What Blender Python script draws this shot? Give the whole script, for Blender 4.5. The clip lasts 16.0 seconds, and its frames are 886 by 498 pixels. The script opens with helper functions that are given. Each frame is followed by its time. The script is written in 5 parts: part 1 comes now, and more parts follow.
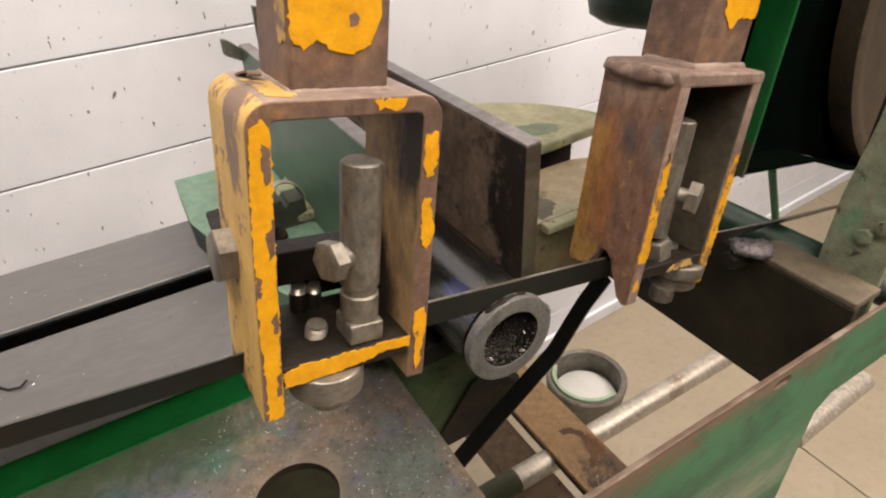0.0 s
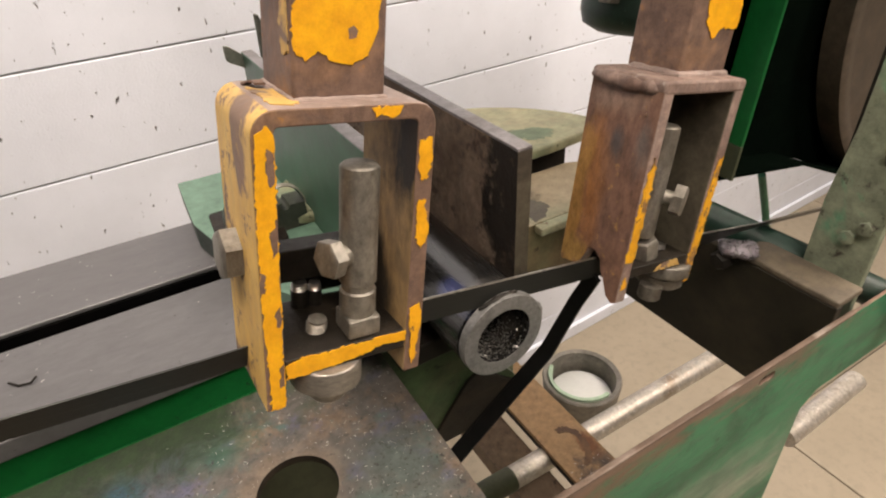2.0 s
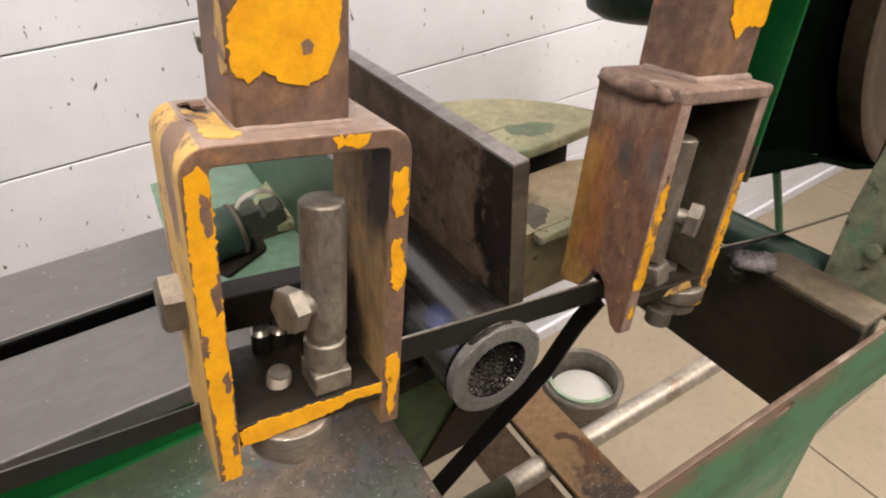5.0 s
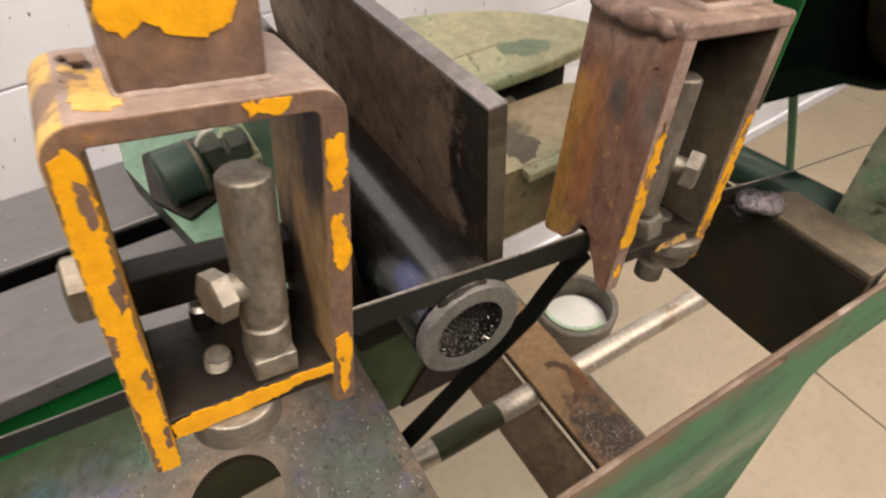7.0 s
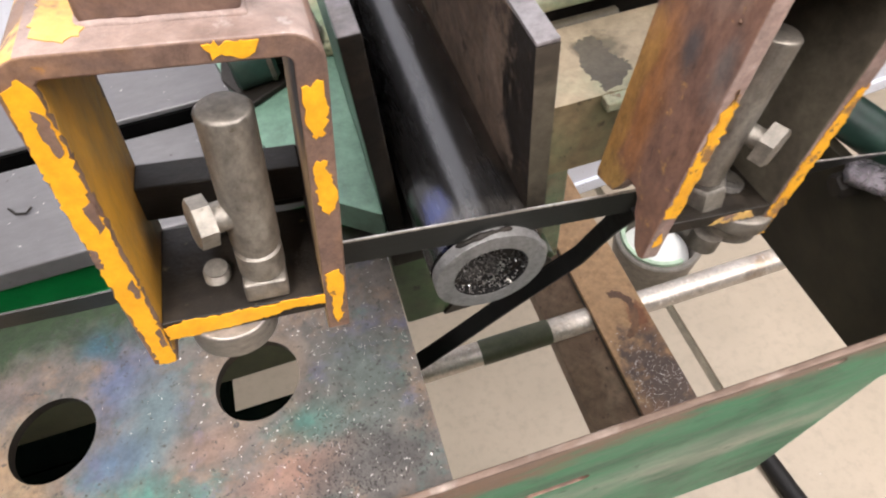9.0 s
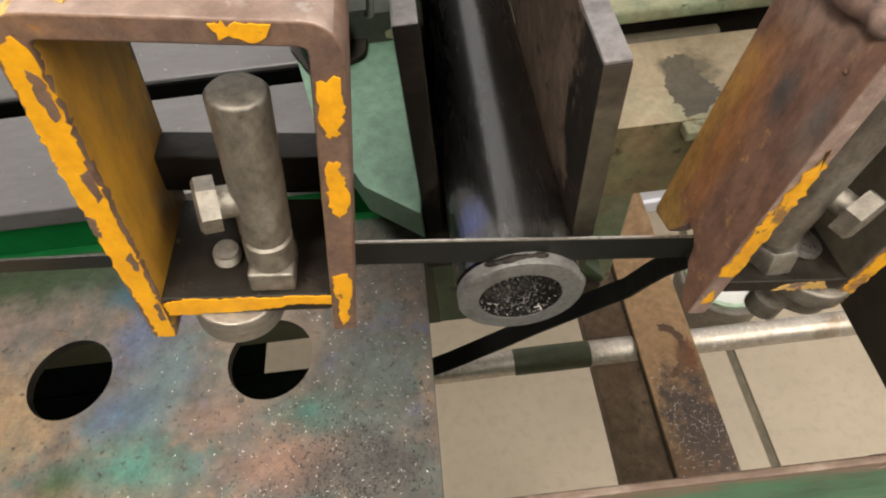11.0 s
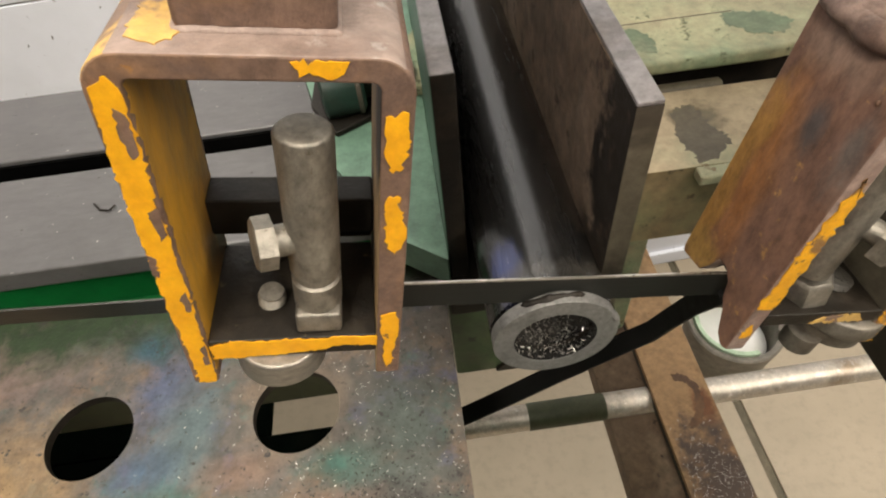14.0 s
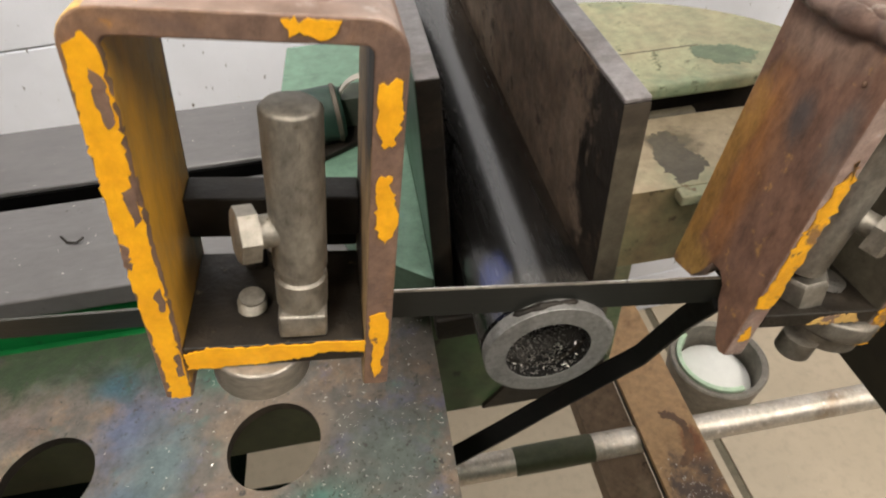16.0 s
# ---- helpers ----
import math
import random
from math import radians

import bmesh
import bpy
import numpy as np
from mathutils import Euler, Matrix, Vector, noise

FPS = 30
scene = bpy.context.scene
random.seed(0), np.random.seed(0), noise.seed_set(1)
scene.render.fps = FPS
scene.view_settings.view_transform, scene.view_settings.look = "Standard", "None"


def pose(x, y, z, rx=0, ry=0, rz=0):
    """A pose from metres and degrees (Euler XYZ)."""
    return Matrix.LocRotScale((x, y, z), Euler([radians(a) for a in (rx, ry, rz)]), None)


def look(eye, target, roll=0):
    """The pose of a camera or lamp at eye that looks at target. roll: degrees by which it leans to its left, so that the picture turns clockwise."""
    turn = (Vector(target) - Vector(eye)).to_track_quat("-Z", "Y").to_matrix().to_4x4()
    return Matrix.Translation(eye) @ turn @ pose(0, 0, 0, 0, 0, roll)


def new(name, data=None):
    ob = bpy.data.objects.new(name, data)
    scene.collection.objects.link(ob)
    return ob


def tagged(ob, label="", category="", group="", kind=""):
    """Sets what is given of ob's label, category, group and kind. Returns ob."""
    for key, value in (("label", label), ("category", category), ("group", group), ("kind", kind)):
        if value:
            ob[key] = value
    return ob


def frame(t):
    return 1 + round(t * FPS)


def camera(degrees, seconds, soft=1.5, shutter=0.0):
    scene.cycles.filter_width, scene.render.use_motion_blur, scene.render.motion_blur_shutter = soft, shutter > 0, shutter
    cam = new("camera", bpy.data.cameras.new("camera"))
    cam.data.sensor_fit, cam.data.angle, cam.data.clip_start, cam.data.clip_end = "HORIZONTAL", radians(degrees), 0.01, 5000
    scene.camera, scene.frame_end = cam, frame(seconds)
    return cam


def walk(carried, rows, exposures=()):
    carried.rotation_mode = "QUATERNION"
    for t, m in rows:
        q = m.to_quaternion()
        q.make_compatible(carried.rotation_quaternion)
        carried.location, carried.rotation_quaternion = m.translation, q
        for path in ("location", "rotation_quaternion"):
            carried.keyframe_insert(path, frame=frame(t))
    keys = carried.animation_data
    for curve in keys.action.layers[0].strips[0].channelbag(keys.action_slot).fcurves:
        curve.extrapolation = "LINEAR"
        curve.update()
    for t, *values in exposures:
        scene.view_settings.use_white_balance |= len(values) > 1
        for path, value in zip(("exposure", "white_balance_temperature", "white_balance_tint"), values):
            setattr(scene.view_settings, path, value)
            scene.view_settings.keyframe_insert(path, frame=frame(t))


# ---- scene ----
cam = camera(73.84, 16.0, 2.1, 0.4)
PATH = [
    (0, (-0.0134, -0.1806, 0.2041), (0.1482, 0.1075, -0.0214), -3.00),
    (0.5, (-0.0131, -0.1786, 0.2060), (0.1497, 0.1086, -0.0199), -2.83),
    (1, (-0.0130, -0.1813, 0.2090), (0.1495, 0.1068, -0.0160), -3.12),
    (1.5, (-0.0174, -0.1842, 0.2118), (0.1453, 0.1043, -0.0125), -3.09),
    (2, (-0.0176, -0.1928, 0.2101), (0.1452, 0.0962, -0.0135), -2.96),
    (2.5, (-0.0158, -0.1992, 0.2110), (0.1462, 0.0908, -0.0118), -2.94),
    (3, (-0.0133, -0.1974, 0.2098), (0.1486, 0.0932, -0.0124), -3.06),
    (3.5, (-0.0019, -0.1731, 0.2079), (0.1591, 0.1150, -0.0181), -3.15),
    (6, (0.0141, -0.1521, 0.2115), (0.1702, 0.1286, -0.0269), -3.06),
    (6.5, (0.0139, -0.1443, 0.2102), (0.1694, 0.1335, -0.0320), -2.90),
    (7, (0.0483, -0.1337, 0.2082), (0.1796, 0.1162, -0.0752), -3.94),
    (7.5, (0.0753, -0.1231, 0.2035), (0.1787, 0.1103, -0.1044), -6.27),
    (8, (0.0979, -0.1117, 0.1962), (0.1876, 0.1116, -0.1233), -7.36),
    (8.5, (0.0975, -0.1446, 0.2260), (0.1590, 0.0789, -0.0999), -7.79),
    (9, (0.0946, -0.1244, 0.2137), (0.1349, 0.0991, -0.1156), -8.08),
    (11.5, (0.1156, -0.1078, 0.2046), (0.1090, 0.1164, -0.1265), -7.62),
    (12, (0.1142, -0.1166, 0.2099), (0.1074, 0.1120, -0.1183), -7.60),
    (12.5, (0.1098, -0.1247, 0.2141), (0.1039, 0.1111, -0.1090), -7.65),
    (13, (0.1098, -0.1238, 0.2156), (0.1068, 0.1234, -0.0990), -7.72),
    (13.5, (0.1048, -0.1211, 0.2075), (0.1062, 0.1356, -0.0993), -7.68),
    (14, (0.0939, -0.1142, 0.2032), (0.1002, 0.1424, -0.1037), -6.96),
    (14.5, (0.0960, -0.1128, 0.2063), (0.1091, 0.1460, -0.0985), -6.49),
    (15, (0.0916, -0.1097, 0.2060), (0.1107, 0.1501, -0.0976), -5.97),
    (15.5, (0.0932, -0.1105, 0.2046), (0.1153, 0.1496, -0.0985), -5.60),
    (16, (0.0855, -0.1230, 0.1832), (0.1147, 0.1597, -0.0982), -4.73),
]
walk(cam, [(t, look(eye, target, roll)) for t, eye, target, roll in PATH],
     [(0.0, 0.03, 6750, 10), (6.5, 0.05, 6550, 10), (7.0, 0.1, 6750, 10), (7.5, 0.6, 6150, 11), (8.0, 0.68, 5950, 13), (8.5, 0.8, 5750, 12),
      (9.0, 0.58, 5850, 11), (11.3, 0.12, 6400, 5), (12.5, 0.12, 6400, 5), (13.5, 0.1, 6600, 3), (14.5, 0.1, 6400, 5), (16.0, 0.1, 6300, 5)])

# ---------------------------------------------------------------- light
world = bpy.data.worlds.new("world")
scene.world = world
world.use_nodes = True
world.node_tree.nodes["Background"].inputs[0].default_value = (0.9, 0.93, 1.0, 1)
world.node_tree.nodes["Background"].inputs[1].default_value = 0.006

FLOOR, WALL, CEIL = -1.13, 0.80, 1.55


def ceiling_lamp_light(name, x, y, sx, sy, watts, colour=(1.0, 0.885, 0.80)):
    lamp = bpy.data.lights.new(name, "AREA")
    lamp.shape, lamp.size, lamp.size_y, lamp.energy, lamp.color = "RECTANGLE", sx, sy, watts, colour
    ob = new(name, lamp)
    ob.matrix_world = pose(x, y, CEIL - 0.075, 0, 0, 0)
    return ob


LAMPS = [(-0.24, -0.58, 0.24, 2.4, 56.0), (1.35, -0.55, 0.24, 2.4, 95.0)]
for lx, ly, sx, sy, w in LAMPS:
    ceiling_lamp_light("tube_light", lx, ly, sx, sy, w)

# ---------------------------------------------------------------- materials


class Nodes:
    """A small builder for node materials."""

    def __init__(self, name):
        self.mat = bpy.data.materials.new(name)
        self.mat.use_nodes = True
        self.tree = self.mat.node_tree
        self.bsdf = self.tree.nodes["Principled BSDF"]
        self.co = self.tree.nodes.new("ShaderNodeTexCoord").outputs["Object"]

    def node(self, kind, **values):
        n = self.tree.nodes.new(kind)
        for k, v in values.items():
            n.inputs[k].default_value = v
        return n

    def link(self, a, b):
        self.tree.links.new(a, b)

    def noise(self, scale, detail=4.0, rough=0.6, stretch=None, distort=0.0):
        n = self.node("ShaderNodeTexNoise", Scale=scale, Detail=detail, Roughness=rough, Distortion=distort)
        src = self.co
        if stretch:
            m = self.node("ShaderNodeMapping", Scale=stretch)
            self.link(self.co, m.inputs["Vector"])
            src = m.outputs[0]
        self.link(src, n.inputs["Vector"])
        return n.outputs["Fac"]

    def ramp(self, fac, lo, hi):
        n = self.node("ShaderNodeMapRange")
        n.inputs["From Min"].default_value, n.inputs["From Max"].default_value = lo, hi
        self.link(fac, n.inputs["Value"])
        return n.outputs[0]

    def mix(self, fac, a, b):
        n = self.tree.nodes.new("ShaderNodeMix")
        n.data_type = "RGBA"
        self.link(fac, n.inputs[0])
        for s, v in ((n.inputs[6], a), (n.inputs[7], b)):
            if isinstance(v, tuple):
                s.default_value = (*v, 1)
            else:
                self.link(v, s)
        return n.outputs[2]

    def shade(self, col, fac, a, b):
        """The colour, lighter or darker with a grain."""
        n = self.node("ShaderNodeHueSaturation")
        self.link(self.value(fac, a, b), n.inputs["Value"])
        if isinstance(col, tuple):
            n.inputs["Color"].default_value = (*col, 1)
        else:
            self.link(col, n.inputs["Color"])
        return n.outputs[0]

    def cloud(self, col, centre, radii, colour, warp, soft=0.55, amount=0.7):
        """A ragged patch of colour, an ellipsoid in the object's own coordinates."""
        inv = [1 / r if r else 0.0 for r in radii]
        m = self.node("ShaderNodeMapping", Location=tuple(-c * i for c, i in zip(centre, inv)), Scale=tuple(inv))
        self.link(self.co, m.inputs["Vector"])
        d = self.node("ShaderNodeVectorMath")
        d.operation = "LENGTH"
        self.link(m.outputs[0], d.inputs[0])
        a = self.node("ShaderNodeMath")
        a.operation = "ADD"
        self.link(d.outputs["Value"], a.inputs[0])
        self.link(self.value(warp, -amount, amount), a.inputs[1])
        return self.mix(self.ramp(a.outputs[0], 1.15, 1.15 - soft * 1.6), col, colour)

    def value(self, fac, a, b):
        n = self.node("ShaderNodeMapRange")
        n.inputs["To Min"].default_value, n.inputs["To Max"].default_value = a, b
        self.link(fac, n.inputs["Value"])
        return n.outputs[0]

    def done(self, colour, rough, metal=0.0, bump=(), spec=0.5):
        b = self.bsdf
        if isinstance(colour, tuple):
            b.inputs["Base Color"].default_value = (*colour, 1)
        else:
            self.link(colour, b.inputs["Base Color"])
        for key, v in (("Roughness", rough), ("Metallic", metal)):
            if isinstance(v, float):
                b.inputs[key].default_value = v
            else:
                self.link(v, b.inputs[key])
        b.inputs["Specular IOR Level"].default_value = spec
        last = None
        for fac, dist in bump:
            n = self.node("ShaderNodeBump", Distance=dist, Strength=1.0)
            self.link(fac, n.inputs["Height"])
            if last:
                self.link(last, n.inputs["Normal"])
            last = n.outputs[0]
        if last:
            self.link(last, b.inputs["Normal"])
        return self.mat


def worn(name, base, second, stain, scale=60.0, rough=(0.4, 0.75), metal=0.0, bump=0.0004, amount=(0.5, 0.7), stretch=None, spots=None, spec=0.35, grime=(0.62, 1.3), patches=()):
    """Two tones at one scale, stains at a larger scale, mottling, grain relief, optional small spots and single patches."""
    n = Nodes(name)
    a = n.noise(scale, 8, 0.68, stretch)
    big = n.noise(scale * 0.22, 5, 0.65, None, 0.4)
    mottle = n.noise(scale * 2.3, 9, 0.78, stretch)
    fine = n.noise(scale * 9, 3, 0.6)
    col = n.mix(n.ramp(a, 0.35, 0.68), base, second)
    col = n.mix(n.ramp(big, *amount), col, stain)
    if patches:
        warp = n.noise(scale * 0.9, 7, 0.7, stretch)
        for centre, radii, colour, soft in patches:
            col = n.cloud(col, centre, radii, colour, warp, soft, 1.5)
    bumps = [(a, bump), (mottle, bump * 0.7), (fine, bump * 0.35)]
    if spots:
        colour, lo, hi, sc = spots
        s = n.noise(sc, 5, 0.7)
        col = n.mix(n.ramp(s, lo, hi), col, colour)
        bumps.append((s, bump))
    col = n.shade(col, n.ramp(mottle, 0.32, 0.68), *grime)
    return n.done(col, n.value(n.ramp(mottle, 0.3, 0.7), *rough), metal, bumps, spec)


RUST = worn("rusty_steel", (0.23, 0.144, 0.103), (0.115, 0.0747, 0.0598), (0.299, 0.161, 0.0747), 70, (0.45, 0.75), 0.2, 0.0005, (0.52, 0.72), None, ((0.30, 0.15, 0.05), 0.62, 0.72, 160))
RUSTDUST = worn("dusty_rusty_steel", (0.315, 0.242, 0.208), (0.212, 0.153, 0.128), (0.145, 0.0935, 0.0723), 55, (0.4, 0.7), 0.1, 0.0005, (0.5, 0.66), None, ((0.45, 0.41, 0.38), 0.6, 0.72, 90))
RUSTTOP = worn("dust_and_rust_steel", (0.348, 0.258, 0.216), (0.204, 0.138, 0.114), (0.144, 0.09, 0.0696), 60, (0.45, 0.7), 0.1, 0.0006, (0.48, 0.64), None, ((0.40, 0.35, 0.31), 0.61, 0.72, 90), 0.35, (0.5, 1.35))
# purple-brown side of the guide with an orange streak and ochre flakes along its back edge
RUSTSIDE = worn("streaked_rusty_side", (0.235, 0.128, 0.084), (0.150, 0.088, 0.068), (0.29, 0.150, 0.076), 50, (0.4, 0.7), 0.15, 0.0004, (0.5, 0.7), (1, 1, 0.5), ((0.402, 0.226, 0.0862), 0.61, 0.70, 120), 0.35, (0.5, 1.5),
                (((0, 0.014, 0.062), (0, 0.014, 0.05), (0.31, 0.135, 0.048), 0.7), ((0, 0.023, 0.05), (0, 0.008, 0.050), (0.36, 0.195, 0.06), 0.4), ((0, 0.018, 0.02), (0, 0.012, 0.012), (0.40, 0.235, 0.075), 0.3),
                 ((0, 0.0, 0.098), (0, 0.006, 0.012), (0.101, 0.0834, 0.0791), 0.5), ((0, -0.018, 0.10), (0, 0.007, 0.02), (0.144, 0.115, 0.101), 0.5), ((0, 0.005, 0.124), (0, 0.03, 0.012), (0.25, 0.165, 0.125), 0.5)))
YELLOW = worn("yellow_paint", (0.80, 0.40, 0.010), (0.70, 0.32, 0.010), (0.60, 0.27, 0.015), 80, (0.35, 0.55), 0.0, 0.0003, (0.6, 0.8), None, ((0.22, 0.11, 0.04), 0.69, 0.72, 110), 0.35, (0.82, 1.1))
YELLOW_SCRAPED = worn("scraped_yellow_paint", (0.76, 0.38, 0.012), (0.60, 0.28, 0.015), (0.24, 0.13, 0.05), 130, (0.35, 0.6), 0.0, 0.0004, (0.56, 0.60), (1, 1, 0.6), ((0.20, 0.11, 0.05), 0.60, 0.63, 220), 0.35, (0.75, 1.15))
# ochre with near-black areas at the upper front and the lower back
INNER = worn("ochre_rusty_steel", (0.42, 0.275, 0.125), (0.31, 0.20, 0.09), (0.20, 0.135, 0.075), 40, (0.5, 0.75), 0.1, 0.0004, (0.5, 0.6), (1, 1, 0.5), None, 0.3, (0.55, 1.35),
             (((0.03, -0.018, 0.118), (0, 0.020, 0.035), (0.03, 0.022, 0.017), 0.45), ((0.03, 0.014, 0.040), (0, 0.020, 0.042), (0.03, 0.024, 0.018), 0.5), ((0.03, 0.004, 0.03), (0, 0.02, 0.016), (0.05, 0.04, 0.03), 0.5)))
YELLOW_FADED = worn("faded_yellow_paint", (0.56, 0.37, 0.12), (0.48, 0.29, 0.08), (0.19, 0.125, 0.09), 60, (0.45, 0.7), 0.0, 0.0003, (0.545, 0.575), (1, 1, 0.45), ((0.17, 0.11, 0.08), 0.57, 0.60, 62), 0.35, (0.7, 1.2))
STEEL = worn("dull_steel", (0.32, 0.295, 0.25), (0.21, 0.19, 0.16), (0.15, 0.125, 0.095), 90, (0.34, 0.62), 0.7, 0.0003, (0.5, 0.7), (1, 1, 0.6), ((0.12, 0.09, 0.06), 0.64, 0.72, 200), 0.4, (0.55, 1.35))
ROLLERSTEEL = worn("dark_worn_roller_steel", (0.27, 0.245, 0.21), (0.20, 0.18, 0.15), (0.24, 0.22, 0.19), 60, (0.25, 0.45), 0.6, 0.0002, (0.55, 0.75), (1, 1, 3))
BRIGHT = worn("bright_steel", (0.62, 0.60, 0.56), (0.48, 0.46, 0.42), (0.34, 0.30, 0.25), 120, (0.22, 0.45), 0.9, 0.0002, (0.55, 0.8))
DARKSTEEL = worn("dark_oily_steel", (0.0198, 0.0167, 0.013), (0.0112, 0.00961, 0.00775), (0.0372, 0.0273, 0.0186), 60, (0.4, 0.65), 0.2, 0.0004, (0.52, 0.7), None, None, 0.25)
BEDSTEEL = worn("grey_bed_steel", (0.118, 0.115, 0.116), (0.100, 0.097, 0.098), (0.078, 0.075, 0.073), 30, (0.36, 0.50), 0.2, 0.0001, (0.5, 0.8), (1, 3, 1), ((0.030, 0.027, 0.022), 0.67, 0.71, 170), 0.5, (0.82, 1.12))
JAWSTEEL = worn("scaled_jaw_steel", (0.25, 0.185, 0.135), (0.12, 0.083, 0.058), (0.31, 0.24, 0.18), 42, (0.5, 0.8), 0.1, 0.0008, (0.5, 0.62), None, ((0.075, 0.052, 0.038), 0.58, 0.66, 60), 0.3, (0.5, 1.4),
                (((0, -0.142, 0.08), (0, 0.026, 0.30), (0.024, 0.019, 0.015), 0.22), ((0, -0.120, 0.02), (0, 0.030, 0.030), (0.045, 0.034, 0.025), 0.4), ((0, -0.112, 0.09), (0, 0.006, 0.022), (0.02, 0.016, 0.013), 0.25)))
JAWFRONT = worn("greasy_jaw_front", (0.125, 0.108, 0.076), (0.088, 0.076, 0.054), (0.056, 0.046, 0.034), 50, (0.4, 0.65), 0.15, 0.0004, (0.5, 0.62))
JAWEDGE = worn("jaw_edge_steel", (0.29, 0.27, 0.275), (0.22, 0.205, 0.205), (0.14, 0.12, 0.11), 60, (0.35, 0.55), 0.2, 0.0003, (0.5, 0.7))
# the blue patch near the cut is a bluish reflection painted into the colour
PIPE = worn("mill_scale_pipe", (0.011, 0.0107, 0.0103), (0.0075, 0.0073, 0.007), (0.017, 0.0155, 0.013), 30, (0.21, 0.31), 0.0, 0.00003, (0.5, 0.8), (1, 0.12, 1), None, 0.95, (0.7, 1.25),
            (((-0.0170, -0.149, 0.0530), (0.0085, 0.018, 0.010), (0.06, 0.088, 0.30), 0.8), ((0.0, -0.158, 0.03), (0.04, 0.010, 0.04), (0.05, 0.046, 0.04), 0.4)))
CUTFACE = worn("sawn_steel_face", (0.30, 0.295, 0.28), (0.24, 0.235, 0.225), (0.17, 0.165, 0.16), 220, (0.4, 0.6), 0.6, 0.0003, (0.5, 0.8))
BLADE = worn("blade_steel", (0.0272, 0.028, 0.0248), (0.02, 0.0208, 0.0184), (0.0336, 0.0336, 0.0304), 40, (0.35, 0.5), 0.4, 0.00005, (0.5, 0.8), (0.03, 1, 30), None, 0.3, (0.85, 1.15))
GREEN = worn("green_machine_paint", (0.032, 0.145, 0.075), (0.024, 0.11, 0.058), (0.055, 0.10, 0.055), 25, (0.32, 0.5), 0.0, 0.0002, (0.55, 0.75), None, ((0.05, 0.06, 0.035), 0.66, 0.74, 140))
GREEN_DEEP = worn("deep_green_paint", (0.006, 0.118, 0.026), (0.006, 0.088, 0.021), (0.014, 0.055, 0.016), 20, (0.35, 0.5), 0.0, 0.0002, (0.55, 0.8), None, ((0.012, 0.03, 0.012), 0.66, 0.72, 90), 0.25, (0.75, 1.15))
GREEN_LIGHT = worn("pale_green_paint", (0.135, 0.23, 0.168), (0.115, 0.20, 0.145), (0.11, 0.165, 0.12), 30, (0.3, 0.5), 0.0, 0.0002, (0.55, 0.75), None, ((0.04, 0.06, 0.04), 0.67, 0.73, 170))
GREEN_DULL = worn("dull_grey_green_paint", (0.19, 0.20, 0.165), (0.15, 0.16, 0.13), (0.21, 0.20, 0.165), 40, (0.4, 0.6), 0.0, 0.0002, (0.55, 0.75))
GREEN_MID = worn("middling_green_paint", (0.095, 0.175, 0.122), (0.072, 0.14, 0.096), (0.045, 0.09, 0.06), 30, (0.3, 0.5), 0.0, 0.0002, (0.52, 0.72), None, ((0.03, 0.045, 0.03), 0.66, 0.72, 150))
GREASEPANEL = worn("olive_greasy_panel", (0.026, 0.022, 0.0135), (0.015, 0.0130, 0.0085), (0.045, 0.036, 0.022), 30, (0.4, 0.65), 0.05, 0.0003, (0.5, 0.7), None, None, 0.3)
OLIVE = worn("dull_olive_paint", (0.060, 0.068, 0.036), (0.045, 0.052, 0.028), (0.075, 0.072, 0.042), 30, (0.45, 0.65), 0.0, 0.0002, (0.5, 0.7))
SHELF = worn("grimy_shelf_steel", (0.0250, 0.0195, 0.0135), (0.0110, 0.0090, 0.0065), (0.0400, 0.0300, 0.0200), 70, (0.4, 0.65), 0.15, 0.0005, (0.5, 0.65), None, ((0.18, 0.135, 0.08), 0.66, 0.72, 130))
# yellow that turns browner and darker towards the back and bottom
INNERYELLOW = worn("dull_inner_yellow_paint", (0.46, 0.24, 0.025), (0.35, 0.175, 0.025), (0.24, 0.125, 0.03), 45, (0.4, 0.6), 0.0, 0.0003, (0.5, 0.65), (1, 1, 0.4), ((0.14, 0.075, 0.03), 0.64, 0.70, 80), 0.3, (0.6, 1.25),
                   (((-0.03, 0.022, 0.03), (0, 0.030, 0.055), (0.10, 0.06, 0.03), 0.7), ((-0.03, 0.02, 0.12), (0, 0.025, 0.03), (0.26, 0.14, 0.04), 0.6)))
EDGE = worn("bare_worn_edge", (0.17, 0.12, 0.09), (0.11, 0.075, 0.055), (0.26, 0.215, 0.18), 60, (0.35, 0.6), 0.3, 0.0004, (0.55, 0.68), (0.3, 1, 1), ((0.08, 0.052, 0.036), 0.62, 0.68, 90))
POSTGREEN = worn("grimy_green_post_paint", (0.235, 0.265, 0.18), (0.16, 0.175, 0.125), (0.085, 0.30, 0.17), 35, (0.4, 0.65), 0.05, 0.0005, (0.5, 0.58), None, ((0.05, 0.042, 0.03), 0.6, 0.68, 70))
